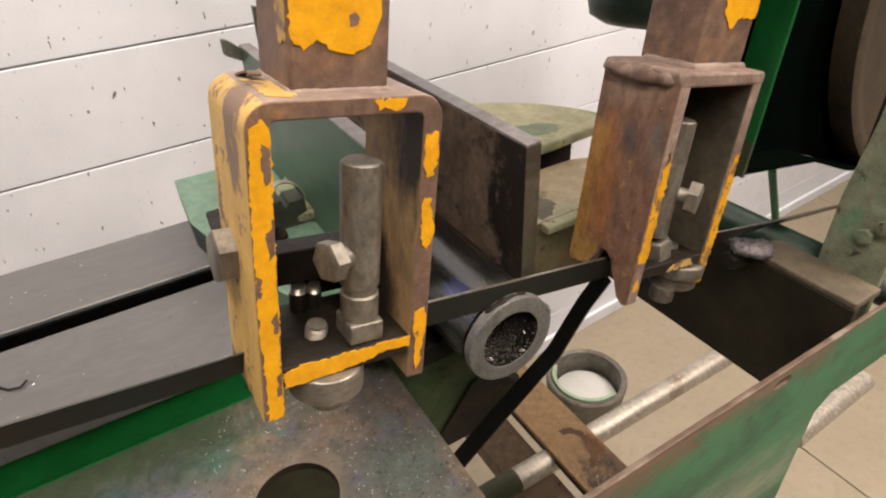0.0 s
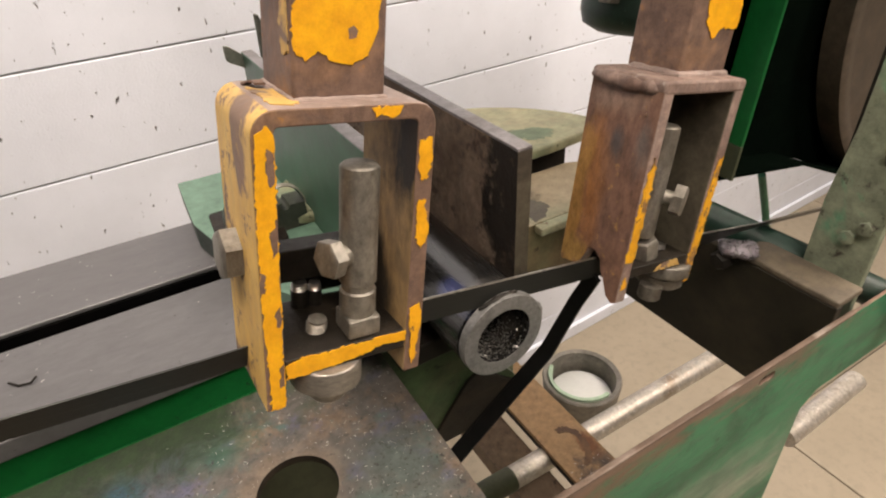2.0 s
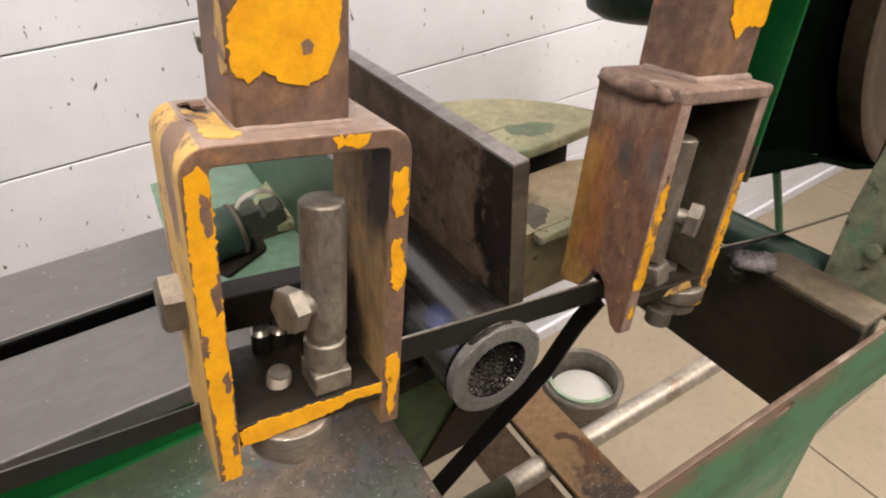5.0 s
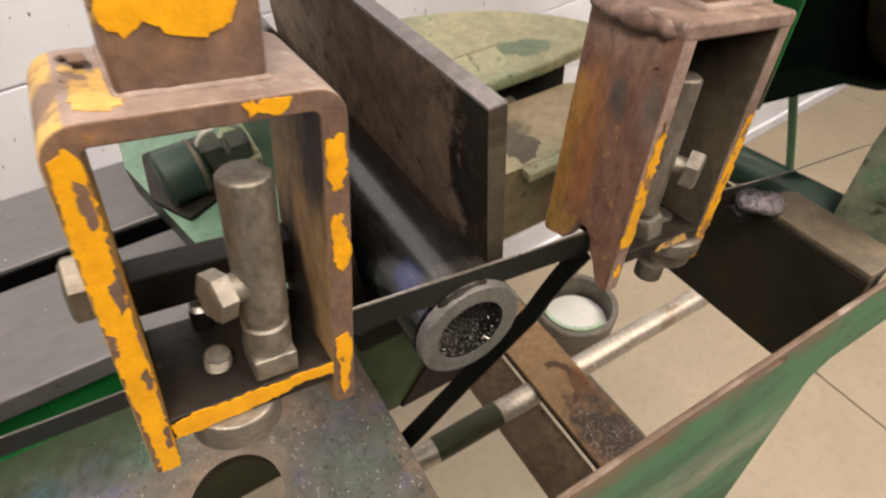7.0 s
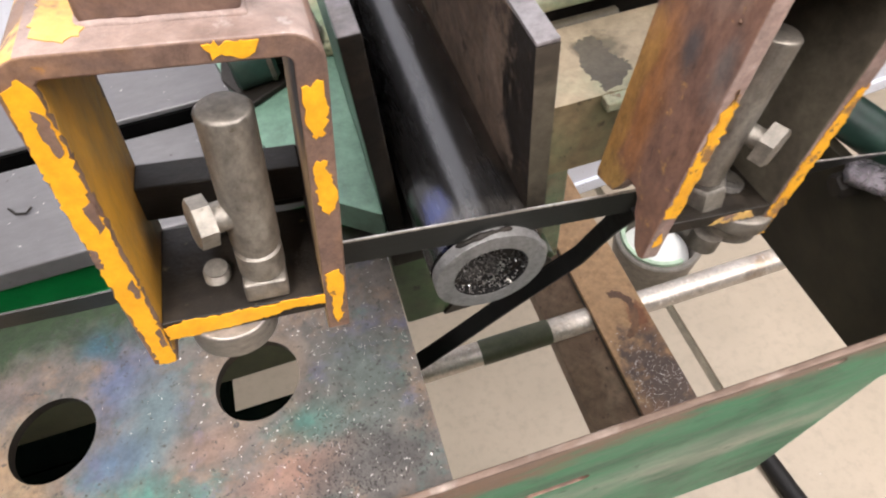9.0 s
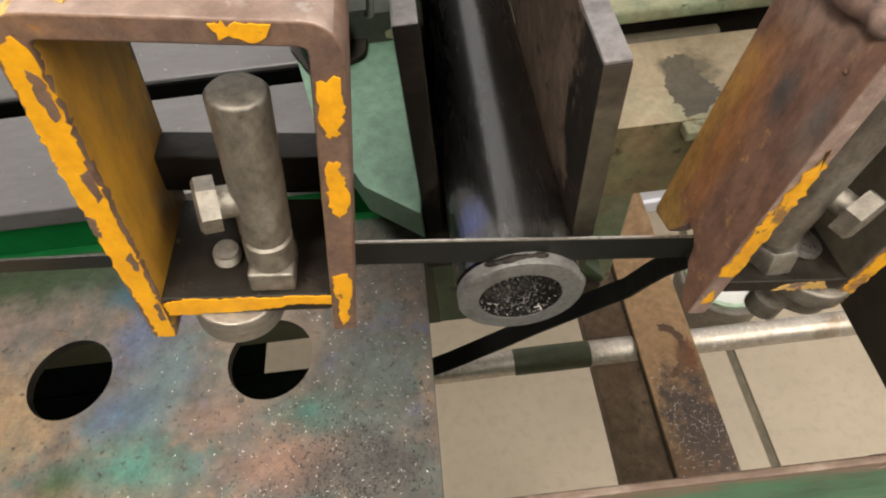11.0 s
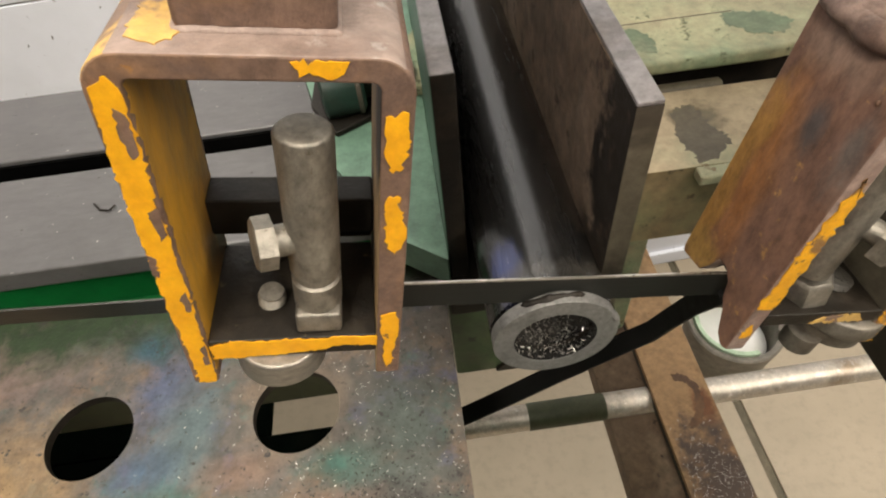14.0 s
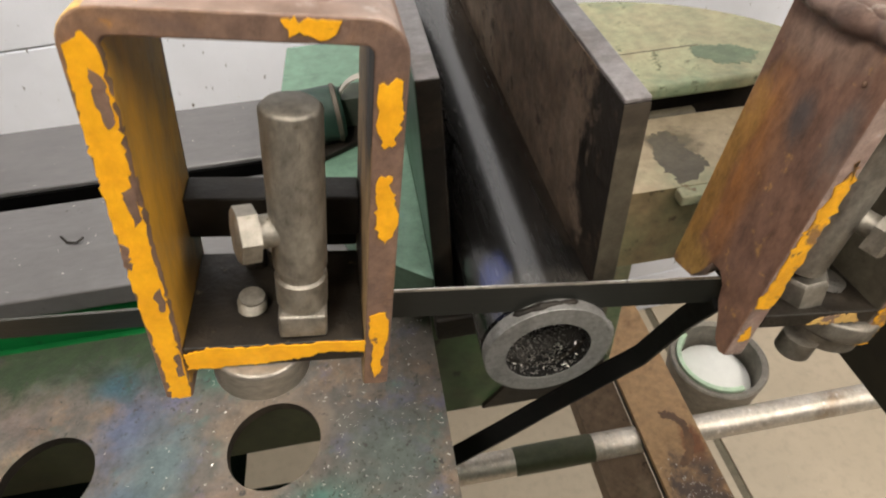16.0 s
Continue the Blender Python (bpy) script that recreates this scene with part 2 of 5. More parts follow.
# front panel: green, rusted bare along the top, scraped pale lower down
PANEL = worn("scraped_green_panel_paint", (0.035, 0.165, 0.08), (0.05, 0.20, 0.10), (0.022, 0.10, 0.05), 45, (0.38, 0.6), 0.0, 0.0003, (0.5, 0.6), (0.45, 1, 1.3), ((0.016, 0.07, 0.034), 0.62, 0.70, 60), 0.35, (0.6, 1.3),
             (((0.13, 0, 0.205), (0.24, 0, 0.045), (0.20, 0.265, 0.19), 0.9), ((0.20, 0, 0.18), (0.09, 0, 0.03), (0.26, 0.28, 0.21), 0.8), ((0.10, 0, 0.262), (0.12, 0, 0.016), (0.025, 0.10, 0.05), 0.6),
              ((-0.06, 0, 0.338), (0.30, 0, 0.036), (0.16, 0.095, 0.06), 0.4), ((0.14, 0, 0.335), (0.18, 0, 0.015), (0.19, 0.12, 0.085), 0.4), ((0.19, 0, 0.325), (0.05, 0, 0.016), (0.19, 0.13, 0.095), 0.5)))
CASTOIL = worn("oily_dark_green_casting", (0.052, 0.085, 0.036), (0.034, 0.056, 0.025), (0.080, 0.088, 0.045), 24, (0.3, 0.55), 0.0, 0.0004, (0.5, 0.66), None, ((0.010, 0.010, 0.007), 0.60, 0.68, 70), 0.35, (0.5, 1.3))
CLAMPGREEN = worn("oily_green_cast_iron", (0.06, 0.068, 0.05), (0.04, 0.046, 0.035), (0.085, 0.082, 0.062), 60, (0.45, 0.7), 0.1, 0.0004, (0.5, 0.7))
BOSS = worn("crumpled_shiny_weld", (0.34, 0.31, 0.34), (0.18, 0.16, 0.17), (0.10, 0.085, 0.08), 140, (0.18, 0.4), 0.7, 0.0012, (0.5, 0.66), None, ((0.75, 0.73, 0.76), 0.62, 0.68, 240), 0.5, (0.5, 1.4))
GREEN_DARK = worn("dark_chipped_green_paint", (0.017, 0.042, 0.030), (0.012, 0.030, 0.022), (0.035, 0.036, 0.026), 40, (0.35, 0.55), 0.0, 0.0003, (0.5, 0.66), None, ((0.20, 0.22, 0.20), 0.67, 0.71, 70), 0.4, (0.6, 1.3))
CAST = worn("tan_cast_iron", (0.43, 0.35, 0.235), (0.34, 0.275, 0.185), (0.29, 0.31, 0.20), 32, (0.5, 0.75), 0.0, 0.0003, (0.5, 0.65), None, ((0.17, 0.13, 0.08), 0.65, 0.69, 45))
BLOCKCAST = worn("oil_stained_cast_iron", (0.43, 0.35, 0.235), (0.34, 0.275, 0.185), (0.29, 0.29, 0.19), 32, (0.5, 0.75), 0.0, 0.0003, (0.5, 0.65), None, ((0.17, 0.13, 0.08), 0.65, 0.69, 45), 0.3, (0.68, 1.22),
                 (((0.042, -0.012, 0.007), (0.016, 0.022, 0), (0.15, 0.125, 0.085), 0.35), ((0.020, -0.008, 0.007), (0.007, 0.012, 0), (0.17, 0.14, 0.095), 0.35)))
BLOCKGREEN = worn("worn_green_casting_paint", (0.17, 0.18, 0.11), (0.11, 0.17, 0.09), (0.20, 0.16, 0.10), 40, (0.45, 0.7), 0.0, 0.0003, (0.5, 0.65), None, ((0.08, 0.07, 0.04), 0.62, 0.68, 70))
BLOCKBROWN = worn("brown_oily_casting", (0.205, 0.150, 0.080), (0.15, 0.112, 0.060), (0.16, 0.150, 0.078), 30, (0.45, 0.7), 0.0, 0.0003, (0.5, 0.65), None, ((0.07, 0.055, 0.03), 0.62, 0.68, 60))
CASTDARK = worn("oil_soaked_cast_iron", (0.125, 0.108, 0.074), (0.10, 0.084, 0.058), (0.08, 0.068, 0.047), 40, (0.4, 0.6), 0.0, 0.0003, (0.5, 0.65))
RIMSTEEL = worn("grimy_rim_steel", (0.115, 0.096, 0.074), (0.078, 0.065, 0.05), (0.155, 0.126, 0.09), 50, (0.4, 0.65), 0.2, 0.0004, (0.5, 0.65), None, ((0.45, 0.43, 0.40), 0.69, 0.72, 120))
CASTGREEN = worn("tan_green_cast_iron", (0.38, 0.34, 0.215), (0.31, 0.32, 0.20), (0.22, 0.275, 0.175), 26, (0.5, 0.75), 0.0, 0.0004, (0.5, 0.6), None, ((0.11, 0.12, 0.07), 0.61, 0.67, 55), 0.3, (0.62, 1.25))
CASTGREEN_DARK = worn("dark_green_stained_iron", (0.15, 0.20, 0.125), (0.12, 0.15, 0.09), (0.21, 0.22, 0.14), 40, (0.5, 0.7), 0.0, 0.0003, (0.5, 0.62))
RUSTBAR = worn("rusty_flat_bar", (0.30, 0.190, 0.098), (0.235, 0.145, 0.073), (0.17, 0.098, 0.05), 40, (0.5, 0.8), 0.1, 0.0004, (0.55, 0.66), None, ((0.15, 0.075, 0.035), 0.62, 0.68, 80), 0.3, (0.6, 1.25),
              (((0.010, -0.115, 0), (0.040, 0.080, 0), (0.070, 0.050, 0.040), 0.35), ((0.02, -0.02, 0), (0.014, 0.02, 0), (0.13, 0.055, 0.025), 0.35), ((-0.02, -0.16, 0), (0.03, 0.05, 0), (0.17, 0.10, 0.06), 0.5)))
RUSTDARK = worn("dark_wet_rust", (0.085, 0.045, 0.022), (0.060, 0.032, 0.017), (0.12, 0.062, 0.028), 60, (0.45, 0.7), 0.1, 0.0004, (0.5, 0.66))
ANGLEBAR = worn("brown_stained_bar", (0.22, 0.155, 0.10), (0.14, 0.098, 0.064), (0.29, 0.22, 0.15), 45, (0.5, 0.8), 0.1, 0.0004, (0.55, 0.7), None, ((0.06, 0.04, 0.028), 0.6, 0.68, 60))
GALV = worn("scuffed_galvanised_rod", (0.55, 0.51, 0.45), (0.42, 0.37, 0.30), (0.30, 0.23, 0.16), 60, (0.3, 0.5), 0.6, 0.0003, (0.55, 0.75), None, ((0.75, 0.72, 0.68), 0.6, 0.66, 150))
BLACK = worn("black_rubber", (0.010, 0.0095, 0.009), (0.007, 0.007, 0.0065), (0.015, 0.013, 0.011), 50, (0.5, 0.7), 0.0, 0.0002, (0.55, 0.8), None, None, 0.2)
# black without reflection, stands in for the shade deep in slots
SLOTBLACK = worn("slot_shade_black", (0.003, 0.003, 0.0028), (0.002, 0.002, 0.002), (0.005, 0.004, 0.004), 50, (0.6, 0.8), 0.0, 0.0002, (0.55, 0.8), None, None, 0.0)
PLASTIC_WHITE = worn("white_plastic", (0.72, 0.72, 0.69), (0.66, 0.66, 0.63), (0.6, 0.6, 0.56), 20, (0.4, 0.5), 0.0, 0.0001, (0.6, 0.8), None, None, 0.3, (0.93, 1.04))
PLASTIC_GREEN = worn("pale_green_plastic", (0.42, 0.55, 0.40), (0.36, 0.48, 0.34), (0.45, 0.5, 0.38), 40, (0.35, 0.5), 0.0, 0.0001, (0.6, 0.8))
POTGREY = worn("grey_scuffed_tin", (0.24, 0.22, 0.19), (0.17, 0.155, 0.13), (0.30, 0.27, 0.23), 50, (0.4, 0.6), 0.3, 0.0003, (0.55, 0.7))
TYRE = worn("wheel_rim_iron", (0.085, 0.066, 0.048), (0.055, 0.044, 0.033), (0.10, 0.075, 0.05), 30, (0.55, 0.75), 0.1, 0.0003, (0.5, 0.75), None, None, 0.2)
# near-black green: the shade of enclosed places put into the colour
HOLLOW = worn("shade_black_green_paint", (0.0025, 0.005, 0.0033), (0.002, 0.0035, 0.0025), (0.004, 0.0045, 0.003), 25, (0.55, 0.75), 0.0, 0.0002, (0.5, 0.7), None, None, 0.0)


def wall_paint():
    n = Nodes("white_block_paint")
    a = n.noise(9, 5, 0.6)
    pores = n.noise(60, 4, 0.6, (1.6, 1, 0.8))
    fine = n.noise(260, 3, 0.6)
    small = n.noise(150, 3, 0.6, (1.5, 1, 0.7))
    col = n.mix(n.ramp(a, 0.3, 0.7), (0.77, 0.795, 0.87), (0.70, 0.725, 0.79))
    deep = n.ramp(pores, 0.66, 0.69)
    col = n.mix(deep, col, (0.12, 0.11, 0.105))
    tiny = n.ramp(small, 0.70, 0.74)
    col = n.mix(tiny, col, (0.25, 0.24, 0.235))
    return n.done(col, 0.6, 0.0, [(n.value(deep, 1, 0), 0.003), (n.value(tiny, 1, 0), 0.001), (fine, 0.0006), (a, 0.0012)], 0.3)


def floor_paint():
    n = Nodes("tan_concrete_floor")
    a = n.noise(5, 6, 0.65)
    b = n.noise(40, 6, 0.7)
    col = n.mix(n.ramp(a, 0.3, 0.7), (0.325, 0.272, 0.200), (0.28, 0.236, 0.172))
    col = n.mix(n.ramp(b, 0.5, 0.75), col, (0.25, 0.215, 0.16))
    sp = n.noise(160, 3, 0.6)
    col = n.mix(n.ramp(sp, 0.73, 0.76), col, (0.62, 0.58, 0.52))
    return n.done(col, n.value(b, 0.4, 0.65), 0.0, [(b, 0.001)])


def plate_paint(ox, oy):
    """Table plate: bare steel mottled with heat colours, rust and grime, and fine grit."""
    n = Nodes("heat_stained_table_plate")
    warp = n.noise(30, 8, 0.72, None, 0.5)
    c = n.noise(38, 7, 0.72)
    fine = n.noise(420, 3, 0.65)
    grit = n.noise(230, 3, 0.7)
    mottle = n.noise(85, 8, 0.75)
    col = n.mix(n.ramp(c, 0.35, 0.7), (0.115, 0.10, 0.085), (0.08, 0.074, 0.064))
    col = n.mix(n.ramp(n.noise(27, 7, 0.7, (1, 1, 7)), 0.52, 0.64), col, (0.165, 0.115, 0.0759))
    col = n.mix(n.ramp(n.noise(31, 7, 0.7, (1, 1, 21)), 0.54, 0.66), col, (0.066, 0.112, 0.0957))
    col = n.mix(n.ramp(n.noise(24, 7, 0.7, (1, 1, 40)), 0.58, 0.68), col, (0.099, 0.0924, 0.139))
    for x, y, rx, ry, colour, soft in (
            (-0.19, 0.095, 0.085, 0.035, (0.18, 0.125, 0.11), 0.6),
            (-0.16, 0.02, 0.05, 0.04, (0.224, 0.152, 0.0792), 0.6),
            (-0.072, 0.062, 0.024, 0.034, (0.075, 0.09, 0.145), 0.6),
            (-0.055, 0.03, 0.022, 0.04, (0.0858, 0.119, 0.125), 0.6),
            (-0.086, 0.094, 0.017, 0.014, (0.035, 0.10, 0.155), 0.5),
            (-0.055, 0.101, 0.018, 0.010, (0.0858, 0.099, 0.139), 0.5),
            (-0.080, 0.016, 0.020, 0.016, (0.06, 0.095, 0.14), 0.7),
            (-0.062, -0.018, 0.040, 0.020, (0.055, 0.15, 0.115), 0.7),
            (-0.103, -0.022, 0.014, 0.013, (0.025, 0.055, 0.018), 0.5),
            (-0.02, 0.009, 0.025, 0.014, (0.178, 0.119, 0.0858), 0.6),
            (0.03, 0.004, 0.03, 0.014, (0.0594, 0.132, 0.106), 0.6),
            (0.006, 0.040, 0.033, 0.033, (0.16, 0.12, 0.085), 0.35),
            (-0.030, 0.088, 0.024, 0.018, (0.035, 0.10, 0.066), 0.7),
            (-0.11, 0.132, 0.22, 0.050, (0.018, 0.036, 0.011), 0.45),
            (0.062, 0.02, 0.03, 0.05, (0.0825, 0.099, 0.0858), 0.6),
            (0.018, -0.022, 0.035, 0.016, (0.20, 0.115, 0.08), 0.6),
            (-0.13, -0.035, 0.10, 0.016, (0.17, 0.11, 0.07), 0.6),
            (0.065, -0.028, 0.05, 0.018, (0.06, 0.056, 0.05), 0.6)):
        col = n.cloud(col, (x - ox, y - oy, 0), (rx, ry, 0), colour, warp, soft, 1.3)
    col = n.mix(n.ramp(grit, 0.60, 0.70), col, (0.035, 0.032, 0.028))
    col = n.shade(col, n.ramp(mottle, 0.32, 0.68), 0.46, 1.04)
    return n.done(col, n.value(c, 0.46, 0.64), 0.0, [(c, 0.0004), (mottle, 0.0003), (grit, 0.0004), (fine, 0.0002)], 0.35)


WALLPAINT, FLOORPAINT, PLATE = wall_paint(), floor_paint(), plate_paint(0.1, 0.1)
MORTAR = worn("grey_mortar", (0.42, 0.41, 0.40), (0.36, 0.35, 0.34), (0.3, 0.29, 0.28), 40, (0.7, 0.9))
JOINTFILL = worn("dark_floor_joint", (0.105, 0.092, 0.062), (0.075, 0.066, 0.045), (0.14, 0.118, 0.08), 40, (0.6, 0.9))
CEILPAINT = worn("ceiling_paint", (0.28, 0.27, 0.255), (0.25, 0.24, 0.225), (0.23, 0.22, 0.205), 6, (0.7, 0.9))
ROOMPAINT = worn("grey_room_paint", (0.085, 0.08, 0.075), (0.07, 0.067, 0.063), (0.06, 0.056, 0.053), 6, (0.6, 0.8))


def glow(name, colour, strength):
    n = Nodes(name)
    n.bsdf.inputs["Emission Color"].default_value = (*colour, 1)
    n.bsdf.inputs["Emission Strength"].default_value = strength
    return n.done((0.9, 0.9, 0.88), 0.4)


TUBE = glow("lit_tube", (1.0, 0.94, 0.85), 6.0)

# ---------------------------------------------------------------- mesh helpers
IDENT = Matrix.Identity(4)
ARM = pose(-0.0013, 0.0, 0.0097, -3.4, 10.15, 0)   # the saw arm, lowered into the cut


def thing(name, base, label, category, group="", kind="", frame_m=IDENT):
    ob = tagged(new(name), label, category, group, kind)
    ob.empty_display_size = 0.02
    ob.matrix_world = frame_m @ Matrix.Translation(base)
    ob["base"] = tuple(base)
    return ob


def smooth_by_angle(me, degrees=50):
    """Smooth shading whose normals follow the larger faces, so that bevelled faces stay flat."""
    limit = math.cos(radians(degrees))
    bm = bmesh.new()
    bm.from_mesh(me)
    bm.normal_update()
    area = {f.index: f.calc_area() for f in bm.faces}
    normals = [None] * sum(len(f.verts) for f in bm.faces)
    k = 0
    for f in bm.faces:
        f.smooth = True
        for v in f.verts:
            total = Vector()
            for g in v.link_faces:
                if g.normal.dot(f.normal) > limit:
                    total += g.normal * area[g.index]
            normals[k] = total.normalized() if total.length > 0 else f.normal.copy()
            k += 1
    bm.to_mesh(me)
    bm.free()
    me.normals_split_custom_set(normals)


def part(name, bm, material, parent=None, label="", at=None):
    """Links a bmesh, given in the coordinates of its frame, as ONE mesh object under a thing or part."""
    bmesh.ops.recalc_face_normals(bm, faces=bm.faces)
    base = Vector(at) if at is not None else (Vector(parent["base"]) if parent else Vector((0, 0, 0)))
    bmesh.ops.translate(bm, verts=bm.verts, vec=-base)
    me = bpy.data.meshes.new(name)
    bm.to_mesh(me)
    bm.free()
    smooth_by_angle(me)
    for m in material if isinstance(material, (list, tuple)) else [material]:
        me.materials.append(m)
    ob = new(name, me)
    ob["base"] = tuple(base)
    if parent:
        ob.parent = parent
        ob.location = base - Vector(parent["base"])
    if label:
        ob["label"] = label
    return ob


def lone(name, bm, material, label, category, kind="", group=""):
    ob = part(name, bm, material)
    return tagged(ob, label, category, group, kind)


def bevel(bm, width, seg=2, angle=40):
    if width > 0:
        edges = [e for e in bm.edges if len(e.link_faces) == 2 and e.calc_face_angle(0) > radians(angle)]
        bmesh.ops.bevel(bm, geom=edges, offset=width, segments=seg, affect="EDGES", profile=0.5, clamp_overlap=True)
    return bm


def box(x0, x1, y0, y1, z0, z1, r=0.0, seg=2, m=None):
    bm = bmesh.new()
    bmesh.ops.create_cube(bm, size=1, matrix=Matrix.LocRotScale(((x0 + x1) / 2, (y0 + y1) / 2, (z0 + z1) / 2), None, (x1 - x0, y1 - y0, z1 - z0)))
    bevel(bm, r, seg)
    if m:
        bm.transform(m)
    return bm


def prism(points, axis, a, b, r=0.0, seg=2, holes=()):
    """A polygon of (u, v) drawn in the plane across axis and thickened from a to b. x: (y, z); y: (x, z); z: (x, y)."""
    bm = bmesh.new()

    def co(p, d):
        u, v = p
        return {"x": (d, u, v), "y": (u, d, v), "z": (u, v, d)}[axis]

    loops = [points, *holes]
    edges = []
    for loop in loops:
        vs = [bm.verts.new(co(p, a)) for p in loop]
        edges += [bm.edges.new((vs[i], vs[(i + 1) % len(vs)])) for i in range(len(vs))]
    if holes:
        bmesh.ops.triangle_fill(bm, edges=edges, use_beauty=True)
    else:
        bm.faces.new(bm.verts[:])
    faces = bm.faces[:]
    out = bmesh.ops.extrude_face_region(bm, geom=faces)
    d = Vector(co((0, 0), b)) - Vector(co((0, 0), a))
    bmesh.ops.translate(bm, verts=[v for v in out["geom"] if isinstance(v, bmesh.types.BMVert)], vec=d)
    bmesh.ops.recalc_face_normals(bm, faces=bm.faces)
    bevel(bm, r, seg)
    return bm


def round_poly(points, r, n=4):
    """The polygon with its corners rounded."""
    out = []
    k = len(points)
    for i in range(k):
        p, a, b = Vector(points[i]), Vector(points[i - 1]), Vector(points[(i + 1) % k])
        rr = min(r, (a - p).length * 0.45, (b - p).length * 0.45)
        s, e = p + (a - p).normalized() * rr, p + (b - p).normalized() * rr
        for j in range(n + 1):
            t = j / n
            out.append(tuple(s * (1 - t) ** 2 + p * 2 * t * (1 - t) + e * t * t))
    return out


def lathe(profile, p, d, n=32):
    """A solid of revolution of (radius, height) about the axis d through p."""
    bm = bmesh.new()
    rot = Vector((0, 0, 1)).rotation_difference(Vector(d)).to_matrix().to_4x4()
    m = Matrix.Translation(p) @ rot
    rings = []
    for r, h in profile:
        if r < 1e-6:
            rings.append([bm.verts.new(m @ Vector((0, 0, h)))])
        else:
            rings.append([bm.verts.new(m @ Vector((r * math.cos(2 * math.pi * i / n), r * math.sin(2 * math.pi * i / n), h))) for i in range(n)])
    for a, b in zip(rings, rings[1:]):
        for i in range(n):
            j = (i + 1) % n
            if len(a) == 1 and len(b) == 1:
                continue
            if len(a) == 1:
                bm.faces.new((a[0], b[i], b[j]))
            elif len(b) == 1:
                bm.faces.new((a[i], a[j], b[0]))
            else:
                bm.faces.new((a[i], a[j], b[j], b[i]))
    return bm


def rod(p, q, r, n=24, edge=0.0006):
    p, q = Vector(p), Vector(q)
    h = (q - p).length
    e = min(edge, r * 0.3)
    return lathe([(0, 0), (r - e, 0), (r, e), (r, h - e), (r - e, h), (0, h)], p, q - p, n)


def hexhead(p, d, r, h):
    """A hexagon bolt head with chamfered face; d points out of the face."""
    return bevel(lathe([(0, 0), (r, 0), (r, h * 0.85), (r * 0.84, h), (0, h)], p, d, 6), r * 0.2, 3, 15)


def thread(p, d, r, h, pitch=0.0017):
    prof = [(0, 0)]
    k = int(h / pitch)
    for i in range(k):
        prof += [(r, i * pitch), (r * 0.80, (i + 0.5) * pitch)]
    prof += [(r * 0.85, h), (0, h)]
    return lathe(prof, p, d, 16)


def tube_path(points, r, n=12):
    """A round tube along points."""
    bm = bmesh.new()
    rings = []
    pts = [Vector(p) for p in points]
    for i, p in enumerate(pts):
        t = (pts[min(i + 1, len(pts) - 1)] - pts[max(i - 1, 0)]).normalized()
        s = t.orthogonal().normalized() if i == 0 else (last - t * last.dot(t)).normalized()
        last = s
        u = t.cross(s)
        rings.append([bm.verts.new(p + r * (s * math.cos(2 * math.pi * j / n) + u * math.sin(2 * math.pi * j / n))) for j in range(n)])
    for a, b in zip(rings, rings[1:]):
        for j in range(n):
            bm.faces.new((a[j], a[(j + 1) % n], b[(j + 1) % n], b[j]))
    bm.faces.new(rings[0])
    bm.faces.new(rings[-1][::-1])
    return bm


def ribbon(points, across, width, thick, end=1.0):
    """A flat strap along points; across gives the direction of its width."""
    bm = bmesh.new()
    rings = []
    pts = [Vector(p) for p in points]
    for i, p in enumerate(pts):
        t = (pts[min(i + 1, len(pts) - 1)] - pts[max(i - 1, 0)]).normalized()
        a = Vector(across)
        a = (a - t * a.dot(t)).normalized()
        nn = t.cross(a)
        w = width * (1 + (end - 1) * i / (len(pts) - 1))
        rings.append([bm.verts.new(p + a * (sx * w / 2) + nn * (sy * thick / 2)) for sx, sy in ((-1, -1), (1, -1), (1, 1), (-1, 1))])
    for a, b in zip(rings, rings[1:]):
        for j in range(4):
            bm.faces.new((a[j], a[(j + 1) % 4], b[(j + 1) % 4], b[j]))
    bm.faces.new(rings[0])
    bm.faces.new(rings[-1][::-1])
    return bm


def merge(*bms):
    out = bms[0]
    for b in bms[1:]:
        me = bpy.data.meshes.new("join")
        b.to_mesh(me)
        b.free()
        out.from_mesh(me)
        bpy.data.meshes.remove(me)
    return out


def jag(points, amount, seed, step=0.0022):
    """An outline with ragged edges, for flaking paint."""
    rnd = random.Random(seed)
    out = []
    k = len(points)
    for i in range(k):
        a, b = Vector(points[i]), Vector(points[(i + 1) % k])
        length = (b - a).length
        nrm = Vector((-(b - a).y, (b - a).x)).normalized()
        d = 0.0
        while d < length - step * 0.3:
            out.append(tuple(a.lerp(b, d / length) + nrm * max(-1.3, min(1.3, rnd.gauss(0, 0.6))) * amount * (1 if d else 0.4)))
            d += step * rnd.choice((0.3, 0.4, 0.6, 1.0, 1.7))
    return out


def flake(points, axis, face, seed, amount=0.0011, thick=0.0004):
    """A flake of paint lying on a face across the axis; thick points away from the face."""
    return prism(jag(points, amount, seed), axis, face, face + thick)


